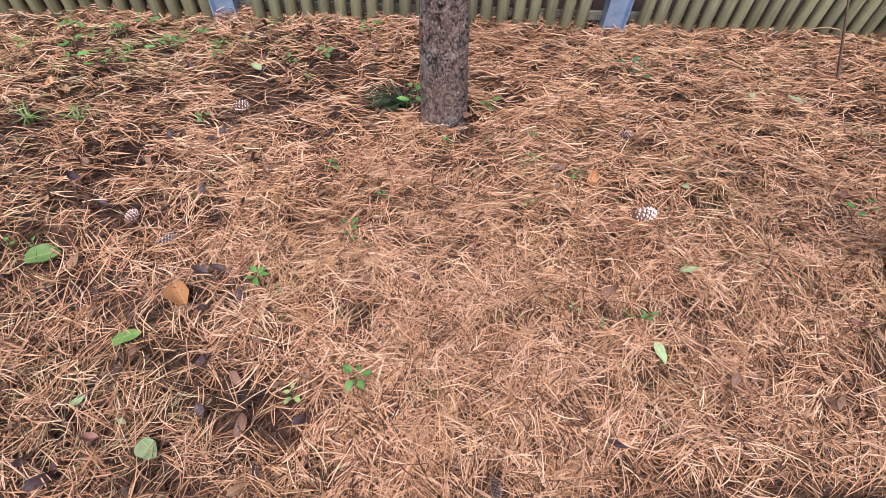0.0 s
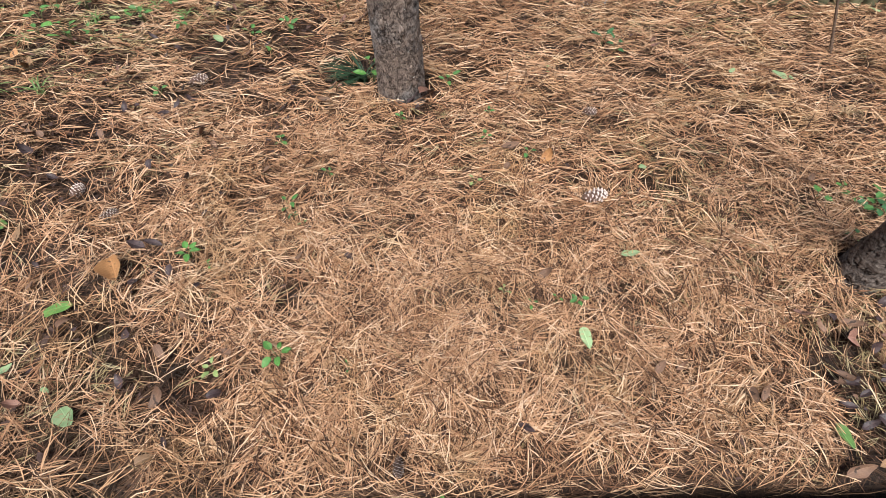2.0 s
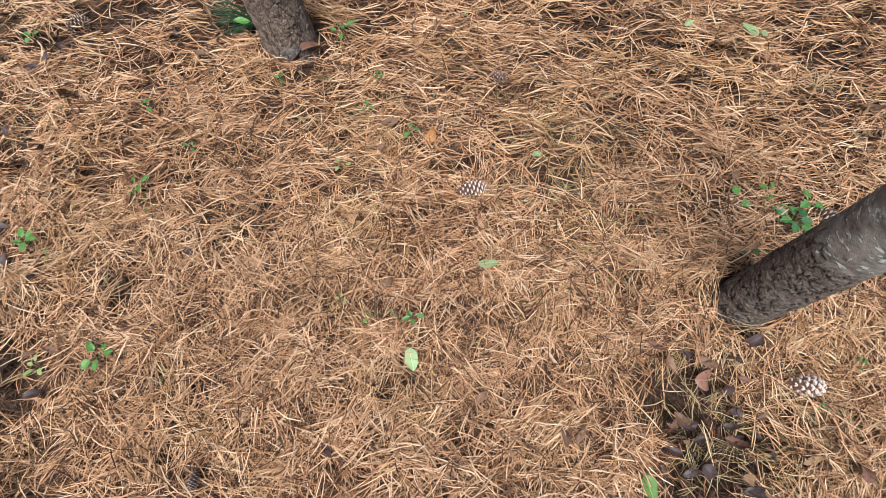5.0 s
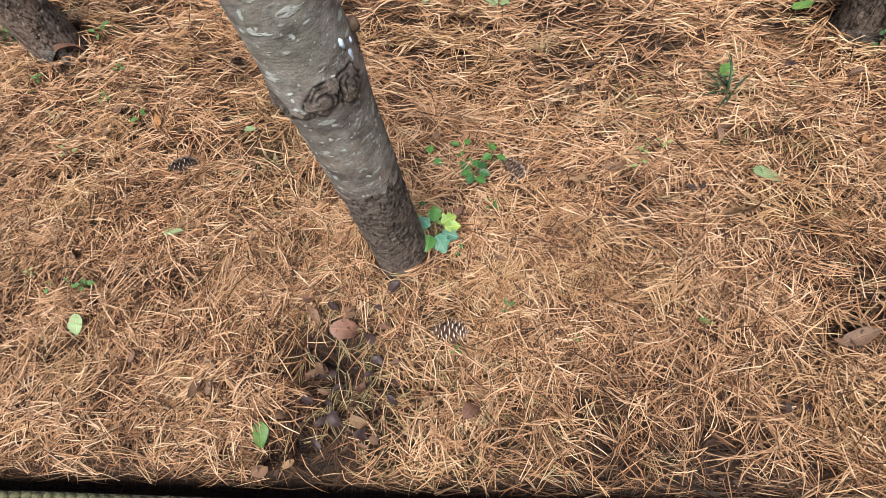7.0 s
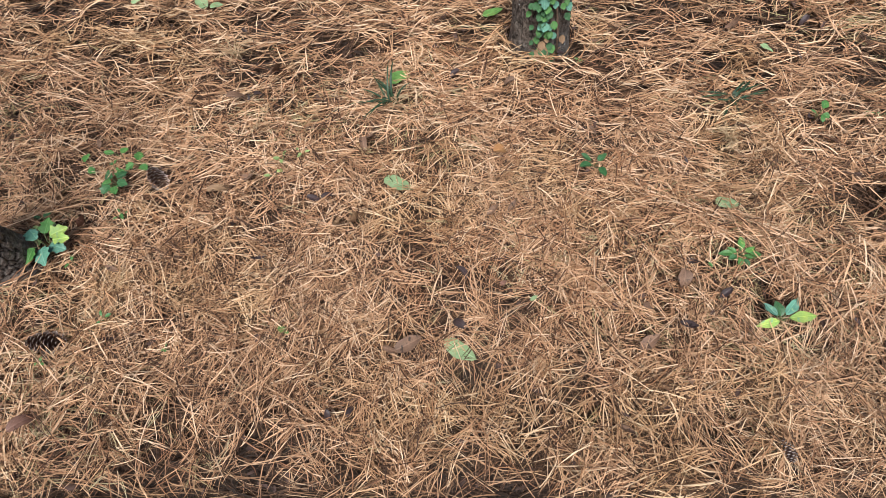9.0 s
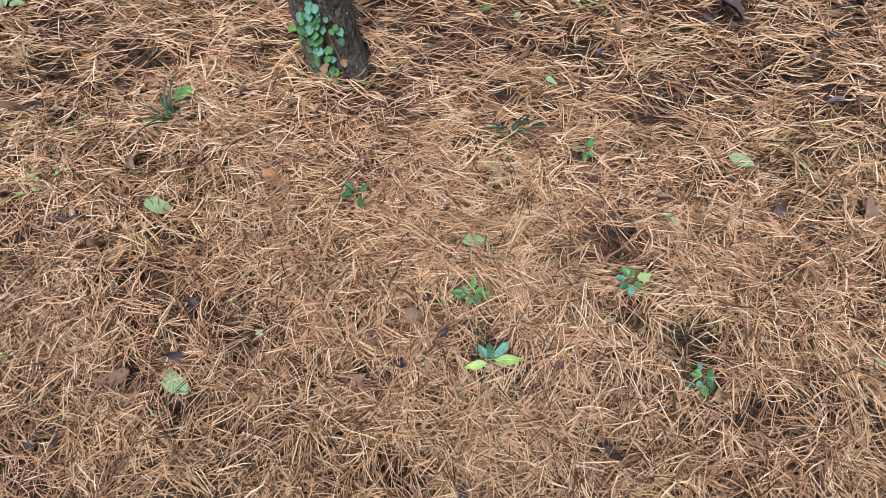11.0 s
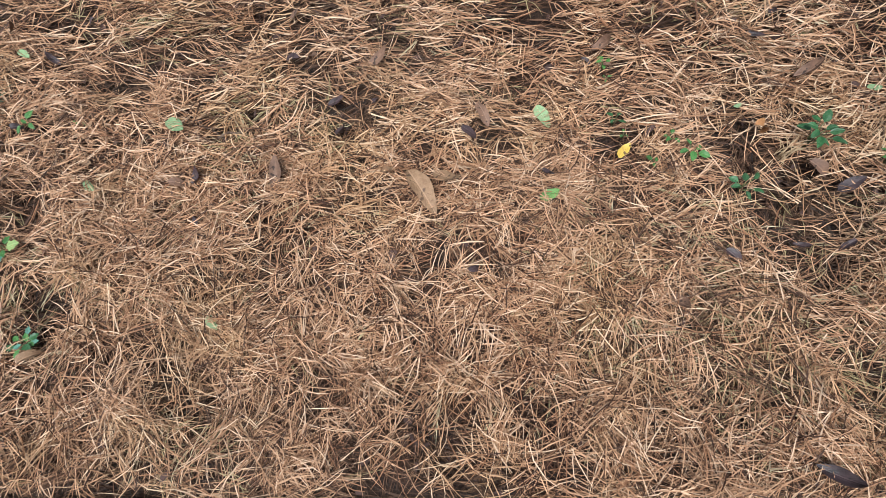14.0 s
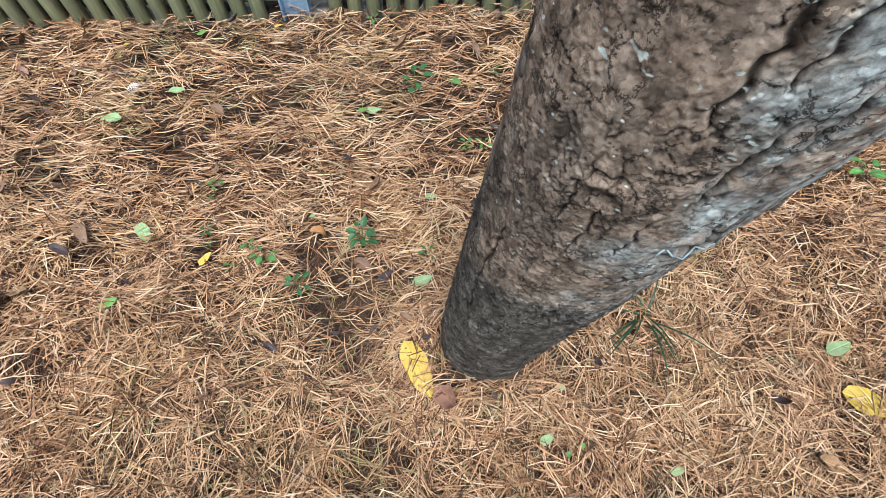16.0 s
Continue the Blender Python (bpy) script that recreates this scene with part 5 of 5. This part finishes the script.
fallen_leaf("tan", 5.295, 1.232, 0.102, -33, 0.4)
fallen_leaf("brown", 4.787, 1.265, 0.133, 93)
fallen_leaf("tan", 5.127, 1.259, 0.066, -32)
fallen_leaf("brown", 5.387, 1.445, 0.093, -55)
fallen_leaf("dark", 4.537, 1.266, 0.082, 60)
fallen_leaf("dark", 4.972, 1.398, 0.097, -32)
fallen_leaf("dark", 5.071, 1.494, 0.068, -32)
fallen_leaf("brown", 5.066, 1.644, 0.104, 25)
fallen_leaf("brown", 4.751, 1.850, 0.056, 39)
fallen_leaf("brown", 5.746, 1.716, 0.094, 12)
fallen_leaf("dark", 5.566, 1.268, 0.055, -44)
fallen_leaf("dark", 6.020, 1.048, 0.060, -39)
fallen_leaf("orange", 6.136, 1.406, 0.075, 8)
fallen_leaf("brown", 6.265, 1.292, 0.083, -35)
fallen_leaf("dark", 6.333, 1.250, 0.080, 25)
fallen_leaf("dark", 6.129, 0.562, 0.103, -28)
fallen_leaf("brown", 6.305, 1.602, 0.100, 3)
fallen_leaf("dark", 4.527, 2.061, 0.143, -33)
fallen_leaf("orange", 4.218, 1.925, 0.039, 23)
fallen_leaf("red", 6.496, 0.873, 0.094, -44)
fallen_leaf("tan", 6.542, 1.694, 0.032, 32)
fallen_leaf("pale", 6.480, 1.570, 0.047, 9)
fallen_leaf("pale", 6.091, 1.490, 0.025, 18)
fallen_leaf("tan", 5.201, 2.093, 0.048, 34)
fallen_leaf("green", 5.563, 1.186, 0.057, 26)
fallen_leaf("pale", 5.556, 1.457, 0.081, -56)
fallen_leaf("yellow", 5.776, 1.347, 0.053, 53)
fallen_leaf("pale", 4.701, 0.821, 0.056, -43)
fallen_leaf("pale", 5.252, 2.001, 0.046, 11)
fallen_leaf("green", 6.233, 2.010, 0.049, -23)
fallen_leaf("pale", 3.755, 2.117, 0.044, 76)
fallen_leaf("pale", 3.746, 2.010, 0.039, 62)
fallen_leaf("pale", 6.440, 1.235, 0.066, 18)
fallen_leaf("yellow", 6.42, 0.957, 0.165, -67, 0.38)
fallen_leaf("dark", 4.936, 1.517, 0.075, 16)
fallen_leaf("brown", 5.030, 2.045, 0.066, -29)
fallen_leaf("dark", 5.353, 1.379, 0.076, -20)
fallen_leaf("tan", 6.611, 1.566, 0.042, -152)
fallen_leaf("dark", 6.705, 1.927, 0.050, 156)
fallen_leaf("brown", 6.396, 1.097, 0.057, 146)
fallen_leaf("dark", 5.689, 1.652, 0.051, -29)
fallen_leaf("pale", 4.039, 2.072, 0.045, -151)
fallen_leaf("pale", 6.271, 2.006, 0.063, 9)
fallen_leaf("brown", 6.707, 2.345, 0.090, -66)
fallen_leaf("green", 6.602, 2.156, 0.055, -35)
fallen_leaf("green", 5.457, 2.615, 0.052, 29)
fallen_leaf("yellow", 5.810, 2.621, 0.038, 26)
fallen_leaf("yellow", 5.160, 2.505, 0.038, 10)
fallen_leaf("orange", 5.844, 2.241, 0.048, 25)
fallen_leaf("tan", 5.887, 2.454, 0.067, 82)
fallen_leaf("pale", 5.459, 2.183, 0.071, 9)
fallen_leaf("orange", 7.517, 1.167, 0.050, 15)
fallen_leaf("pale", 7.569, 0.966, 0.075, 17)
fallen_leaf("yellow", 7.564, 0.808, 0.145, -31)
fallen_leaf("tan", 7.382, 0.691, 0.109, 161)
fallen_leaf("dark", 7.335, 0.825, 0.072, -52)
fallen_leaf("pale", 6.791, 0.897, 0.025, -24)
fallen_leaf("pale", 6.726, 0.773, 0.038, 26)
fallen_leaf("dark", 5.620, 2.625, 0.107, -8)
fallen_leaf("brown", 4.961, 2.589, 0.083, 23)
fallen_leaf("tan", 5.260, 2.100, 0.059, -13)
fallen_leaf("brown", 6.392, 2.417, 0.129, 12)
fallen_leaf("dark", 6.183, 1.752, 0.070, -26)
fallen_leaf("pale", 5.291, 1.994, 0.077, -20)
fallen_leaf("brown", 4.693, 2.557, 0.099, -23)
fallen_leaf("pale", 7.028, 0.692, 0.038, 12)
fallen_leaf("tan", 4.929, 2.658, 0.082, -9)
fallen_leaf("yellow", 7.213, 2.194, 0.110, 14)
fallen_leaf("yellow", 4.594, 2.235, 0.057, 41)
fallen_leaf("brown", -1.177, 2.471, 0.054, 52)
fallen_leaf("brown", -0.694, 2.040, 0.074, 245)
fallen_leaf("dark", -1.028, 1.955, 0.051, 34)
fallen_leaf("dark", -1.279, 2.338, 0.046, 281)
fallen_leaf("dark", -1.941, 2.332, 0.082, 30)
fallen_leaf("brown", -1.967, 2.009, 0.054, 274)
fallen_leaf("orange", -1.743, 1.933, 0.059, 88)
fallen_leaf("pale", -0.818, 2.059, 0.078, 134)
fallen_leaf("brown", -0.215, 1.741, 0.054, 13)
fallen_leaf("pale", 1.829, 1.951, 0.078, 133)
fallen_leaf("pale", 2.583, 2.568, 0.077, 99)
fallen_leaf("brown", -1.305, 1.246, 0.052, 148)
fallen_leaf("dark", -0.645, 0.851, 0.070, 190)
fallen_leaf("brown", -1.688, 1.698, 0.048, 310)
fallen_leaf("brown", -1.499, 1.750, 0.058, 198)
fallen_leaf("dark", -1.628, 1.469, 0.065, 91)
fallen_leaf("brown", -0.956, 2.289, 0.055, 143)
fallen_leaf("dark", -0.814, 2.183, 0.049, 280)
fallen_leaf("brown", -0.628, 2.252, 0.079, 3)
fallen_leaf("brown", -0.488, 2.511, 0.081, 293)
fallen_leaf("dark", -1.220, 1.721, 0.073, 159)
fallen_leaf("brown", -1.116, 1.770, 0.079, 260)
fallen_leaf("dark", 2.304, 0.871, 0.053, 216)
fallen_leaf("dark", 1.601, 0.709, 0.069, 220)
fallen_leaf("pale", 6.838, 1.554, 0.063, 119)
fallen_leaf("dark", 5.382, 0.985, 0.057, 22)
fallen_leaf("brown", 6.355, 2.244, 0.048, 236)
fallen_leaf("dark", 2.870, 0.718, 0.070, 143)
fallen_leaf("dark", 2.887, 0.849, 0.066, 331)
fallen_leaf("dark", 4.775, 1.657, 0.064, 175)
fallen_leaf("dark", 6.195, 1.086, 0.051, 344)
fallen_leaf("dark", 6.294, 1.087, 0.053, 211)
fallen_leaf("dark", 4.856, 1.978, 0.082, 325)
fallen_leaf("dark", 4.479, 2.088, 0.070, 141)
fallen_leaf("dark", 4.022, 1.827, 0.052, 223)
weed("bright", -0.500, 0.807, 0.040, 5)
weed("bright", -0.436, 0.773, 0.018, 2)
weed("green", -0.356, 1.364, 0.032, 4)
weed("green", -0.247, 1.039, 0.032, 4)
weed("dark", -0.222, 0.991, 0.024, 3)
weed("green", -0.183, 0.956, 0.017, 2)
weed("green", -0.144, 1.216, 0.021, 3)
weed("green", 0.451, 1.542, 0.024, 3)
weed("green", 0.440, 1.418, 0.023, 3)
weed("bright", -0.043, 1.771, 0.064, 5)
weed("green", 0.281, 1.751, 0.042, 4)
weed("dark", 1.027, 2.131, 0.059, 3)
weed("green", 0.600, 1.344, 0.032, 3)
weed("bright", 0.562, 0.692, 0.018, 3)
weed("bright", 0.634, 0.705, 0.016, 2)
weed("green", 0.692, 0.694, 0.027, 4)
weed("pale", 0.477, 0.731, 0.018, 3)
weed("bright", -0.163, 0.502, 0.038, 5)
weed("pale", -0.333, 0.460, 0.028, 4)
weed("green", 0.041, 0.475, 0.019, 2)
weed("bright", -0.556, 2.000, 0.039, 2)
weed("green", -0.506, 2.174, 0.046, 4)
weed("green", -0.680, 2.144, 0.040, 4)
weed("green", -0.958, 1.673, 0.035, 3)
weed("bright", -1.371, 0.966, 0.030, 3)
weed("green", -1.292, 0.967, 0.019, 3)
weed("bright", -1.545, 2.062, 0.074, 6)
weed("bright", -1.933, 2.165, 0.062, 4)
weed("green", -1.716, 2.284, 0.053, 4)
weed("bright", -1.352, 2.262, 0.053, 3)
weed("pale", -1.418, 2.053, 0.025, 2)
weed("bright", -1.283, 2.051, 0.025, 2)
weed("bright", -0.861, 2.590, 0.039, 2)
weed("green", -0.309, 2.430, 0.063, 4)
weed("pale", 0.390, 1.179, 0.026, 3)
weed("bright", 1.762, 1.226, 0.032, 3)
weed("green", 1.768, 1.174, 0.026, 3)
weed("dark", 1.646, 0.972, 0.029, 2)
weed("green", 0.096, 1.528, 0.024, 3)
weed("pale", 0.729, 1.897, 0.025, 2)
weed("green", -1.728, 2.110, 0.039, 3)
weed("pale", 1.686, 0.923, 0.041, 4)
weed("green", 1.777, 0.842, 0.020, 2)
weed("green", 1.911, 0.693, 0.019, 3)
weed("green", 2.094, 0.625, 0.012, 3)
weed("bright", 1.784, 0.569, 0.015, 3)
weed("green", 1.861, 1.006, 0.024, 4)
weed("pale", 2.313, 1.204, 0.021, 3)
weed("dark", 1.088, 2.104, 0.043, 3)
weed("green", 2.729, 2.039, 0.035, 4)
weed("bright", 0.31, 0.152, 0.04, 4)
weed("dark", 3.265, 1.223, 0.042, 4)
weed("green", 3.957, 1.413, 0.036, 4)
weed("green", 3.549, 0.897, 0.016, 2)
weed("pale", 2.371, 1.226, 0.021, 3)
weed("pale", 2.296, 1.153, 0.021, 2)
weed("bright", 3.239, 1.630, 0.019, 2)
weed("pale", 3.969, 2.037, 0.029, 3)
weed("bright", 4.110, 1.422, 0.014, 2)
weed("dark", 6.255, 1.378, 0.056, 10)
weed("green", 5.952, 1.346, 0.033, 5)
weed("green", 5.899, 1.389, 0.023, 4)
weed("green", 5.853, 1.314, 0.020, 3)
weed("dark", 6.070, 1.242, 0.038, 6)
weed("dark", 5.755, 1.448, 0.024, 4)
weed("bright", 5.738, 1.649, 0.022, 4)
weed("bright", 5.739, 1.589, 0.014, 3)
weed("green", 6.462, 1.340, 0.025, 4)
weed("bright", 6.681, 1.783, 0.028, 4)
weed("dark", 6.683, 1.424, 0.022, 4)
weed("green", 5.777, 1.398, 0.015, 3)
weed("green", 4.145, 1.418, 0.011, 2)
weed("dark", 6.436, 2.130, 0.062, 7)
weed("bright", 6.619, 1.780, 0.025, 4)
weed("bright", 6.776, 2.234, 0.024, 3)
weed("bright", 7.997, 1.580, 0.062, 6)
weed("bright", 6.791, 0.743, 0.025, 2)
weed("green", 6.246, 2.668, 0.032, 3)
pine_cone(0.823, 1.140, 0.098, 15, 0.11, 0.034)
pine_cone(-0.860, 0.985, 0.064, 40, 0.04)
pine_cone(-0.842, 1.791, 0.090, 39, -0.02, 0.018)
pine_cone(0.195, 0.234, 0.050, -82, 0.05)
pine_cone(-1.004, 1.075, 0.065, 86, 0.0)
pine_cone(1.756, 0.626, 0.105, 1, 0.06, 0.024)
pine_cone(1.920, 1.141, 0.095, -44, 0.12, 0.026)
pine_cone(3.620, 0.453, 0.051, -78, 0.0)
pine_cone(5.301, 2.173, 0.055, 62, 0.3)
pine_cone(0.882, 1.624, 0.066, -8, 0.0)
twig(-0.058, 0.322, -0.007, 0.386, 0.008)
twig(0.659, 1.009, 0.678, 1.054, 0.014)
twig(2.601, 0.683, 2.698, 0.685, 0.008)
twig(4.582, 1.382, 4.737, 1.453, 0.008)
twig(6.711, 0.828, 6.652, 0.667, 0.006)
twig(5.334, 0.964, 5.376, 1.020, 0.005)
twig(5.359, 0.996, 5.401, 0.988, 0.006)
twig(1.614, 2.610, 1.756, 2.779, 0.006)
twig(1.300, 0.714, 1.370, 0.703, 0.004)
twig(4.479, 1.450, 4.605, 1.384, 0.008)
twig(2.348, 0.872, 2.462, 0.843, 0.006)
twig(2.594, 0.685, 2.654, 0.712, 0.008)
grass_tuft(-0.1, 1.87, 0.15, 52, "dark", 185, (0.6, 1.35), (0.005, 0.011))
grass_tuft(2.625, 1.47, 0.1, 11, "dark", None, (0.5, 1.35), (0.006, 0.01))
grass_tuft(2.632, 1.48, 0.05, 9, "dry")
grass_tuft(3.73, 1.49, 0.085, 6, "dark", 5, (0.1, 0.4), (0.006, 0.009))
grass_tuft(3.715, 1.495, 0.08, 5, "dark", 182, (0.1, 0.4), (0.006, 0.009))
grass_tuft(7.077, 1.094, 0.131, 12)
grass_tuft(-1.499, 1.693, 0.074, 12, "light")
grass_tuft(-1.687, 1.656, 0.072, 12, "light")
grass_tuft(-1.305, 2.459, 0.061, 8, "light")
for x, y, size, count in ((2.02, 1.7, 0.08, 26), (6.83, 1.38, 0.08, 34), (6.9, 1.44, 0.08, 34), (3.69, 1.34, 0.05, 26), (6.2, 1.35, 0.045, 16), (6.36, 0.86, 0.05, 18), (2.2, 1.36, 0.05, 18)):
    grass_tuft(x, y, size, count, "dry", None, (0.5, 1.45), (0.0018, 0.0035))
leafy_weed(1.808, 1.112, 0.045, "dark green weed with a rosette of round toothed leaves", tuple((40 + 51 * i, 0.012 + 0.006 * (i % 3), 0.034, 0.8, "green" if i % 2 else "dark", 0.3) for i in range(7)))
leafy_weed(1.862, 1.18, 0.05, "small upright weed with three bright green leaves", ((100, 0.01, 0.034, 0.75, "bright", 0.2), (215, 0.012, 0.032, 0.8, "green", 0.4), (330, 0.014, 0.03, 0.8, "green", 0.4)))
leafy_weed(1.66, 1.185, 0.04, "small weed with two pale green leaves", ((95, 0.012, 0.034, 0.7, "bright", 0.2), (330, 0.016, 0.03, 0.75, "green", 0.4)))
leafy_weed(3.621, 0.932, 0.035, "low green weed with many narrow leaves among needles", ((5, 0.022, 0.036, 0.5, "green", 0.5), (28, 0.012, 0.03, 0.5, "bright", 0.1), (85, 0.012, 0.04, 0.48, "bright", 0.1), (140, 0.01, 0.026, 0.55, "green", 0.2), (180, 0.024, 0.036, 0.5, "green", 0.5), (205, 0.012, 0.024, 0.6, "dark", 0.4), (262, 0.008, 0.026, 0.6, "green", 0.5), (310, 0.014, 0.024, 0.55, "dark", 0.4), (345, 0.01, 0.03, 0.5, "green", 0.2)))
leafy_weed(4.055, 0.995, 0.045, "green weed with pale and bluish round leaves beside a dark hollow", ((20, 0.018, 0.038, 0.75, "pale", 0.2), (80, 0.014, 0.026, 0.75, "green", 0.2), (125, 0.014, 0.028, 0.7, "green", 0.2), (170, 0.016, 0.026, 0.7, "blue", 0.3), (225, 0.014, 0.028, 0.7, "dark", 0.4), (265, 0.014, 0.03, 0.7, "blue", 0.4), (310, 0.012, 0.024, 0.7, "green", 0.3)))
leafy_weed(4.217, 0.742, 0.035, "small green weed with many round leaves beside a dark hollow", tuple((36 * i + 11 * (i % 3), 0.007 + 0.009 * (i % 3), 0.02 + 0.004 * (i % 2), 0.72, ("green", "dark", "blue", "green")[i % 4], 0.3) for i in range(11)))
leafy_weed(3.678, 0.751, 0.045, "green weed with long yellowing leaves among needles", ((200, 0.01, 0.06, 0.38, "yellow", 0.3), (10, 0.01, 0.075, 0.36, "yellow", 0.35), (130, 0.015, 0.04, 0.5, "blue", 0.3), (55, 0.015, 0.06, 0.38, "blue", 0.2), (90, 0.01, 0.04, 0.6, "dark", 0.4)))
leafy_weed(1.7, 0.885, 0.06, "blue-green and yellowing lobed weed beside the young pine", ((300, 0.018, 0.06, 0.8, "blue", 0.5), (350, 0.024, 0.05, 0.8, "blue", 0.4), (255, 0.02, 0.05, 0.8, "green", 0.5), (40, 0.03, 0.05, 0.75, "yellow", 0.3), (85, 0.026, 0.05, 0.75, "green", 0.2), (15, 0.034, 0.045, 0.75, "yellow", 0.2), (140, 0.012, 0.045, 0.8, "blue", 0.3)))
for x, y in ((7.03, 1.56), (7.01, 1.64), (6.95, 1.44)):
    leafy_weed(x, y, 0.05, "leggy green weed with small paired leaves", tuple((72 * i + 20, 0.015 + 0.01 * (i % 2), 0.03, 0.65, "blue" if i % 2 else "green", 0.3) for i in range(5)))
for x, y, high, tilt in ((0.535, 1.8, 0.1, 14), (1.432, 1.72, 0.07, 25), (1.672, 2.5, 0.1, 30), (-0.1, 1.94, 0.2, 2)):
    v, f = tube_data([(0, 0, -0.02), (0.002, 0, high * 0.4), (-0.003, 0.003, high * 0.75), (0.004, 0, high)], [0.003, 0.0027, 0.0024, 0.0016], 7)
    ob = tagged(solid("dead_stick", v, f, WOOD), "thin dead brown stick standing in the needles", "stick", "upright sticks")
    ob.matrix_basis = Matrix.Translation((x, y, top_height(x, y))) @ pose(0, 0, 0, 0, tilt, 40)
# more small dead leaves strewn over the bed
strewn = random.Random(12)
for count, x0, x1, y0, y1 in ((75, -1.7, -0.3, 0.25, 2.4), (22, 1.33, 1.62, 0.32, 0.66), (18, -0.3, 3.4, 0.5, 2.5), (28, 3.2, 7.6, 0.6, 2.5), (16, 3.4, 7.0, 1.7, 2.6)):
    for i in range(count):
        fallen_leaf(strewn.choice(("dark", "brown", "dark", "brown", "dark", "red")), strewn.uniform(x0, x1), strewn.uniform(y0, y1), strewn.uniform(0.028, 0.07), strewn.uniform(0, 360), strewn.uniform(0.3, 0.65))
for x, y, size, count in ((-1.75, 2.2, 0.05, 5), (-1.6, 2.35, 0.045, 5), (-1.45, 2.1, 0.04, 4), (-1.3, 2.3, 0.05, 6), (-1.2, 2.45, 0.04, 5), (-1.85, 2.4, 0.05, 6), (-1.5, 2.5, 0.05, 5), (-1.05, 2.2, 0.035, 4)):
    weed("green", x, y, size, count)
for x, y in ((-1.8, 2.1), (-1.5, 2.25), (-1.35, 2.42), (-1.65, 2.45), (-1.1, 2.35)):
    grass_tuft(x, y, 0.05, 12, "light")
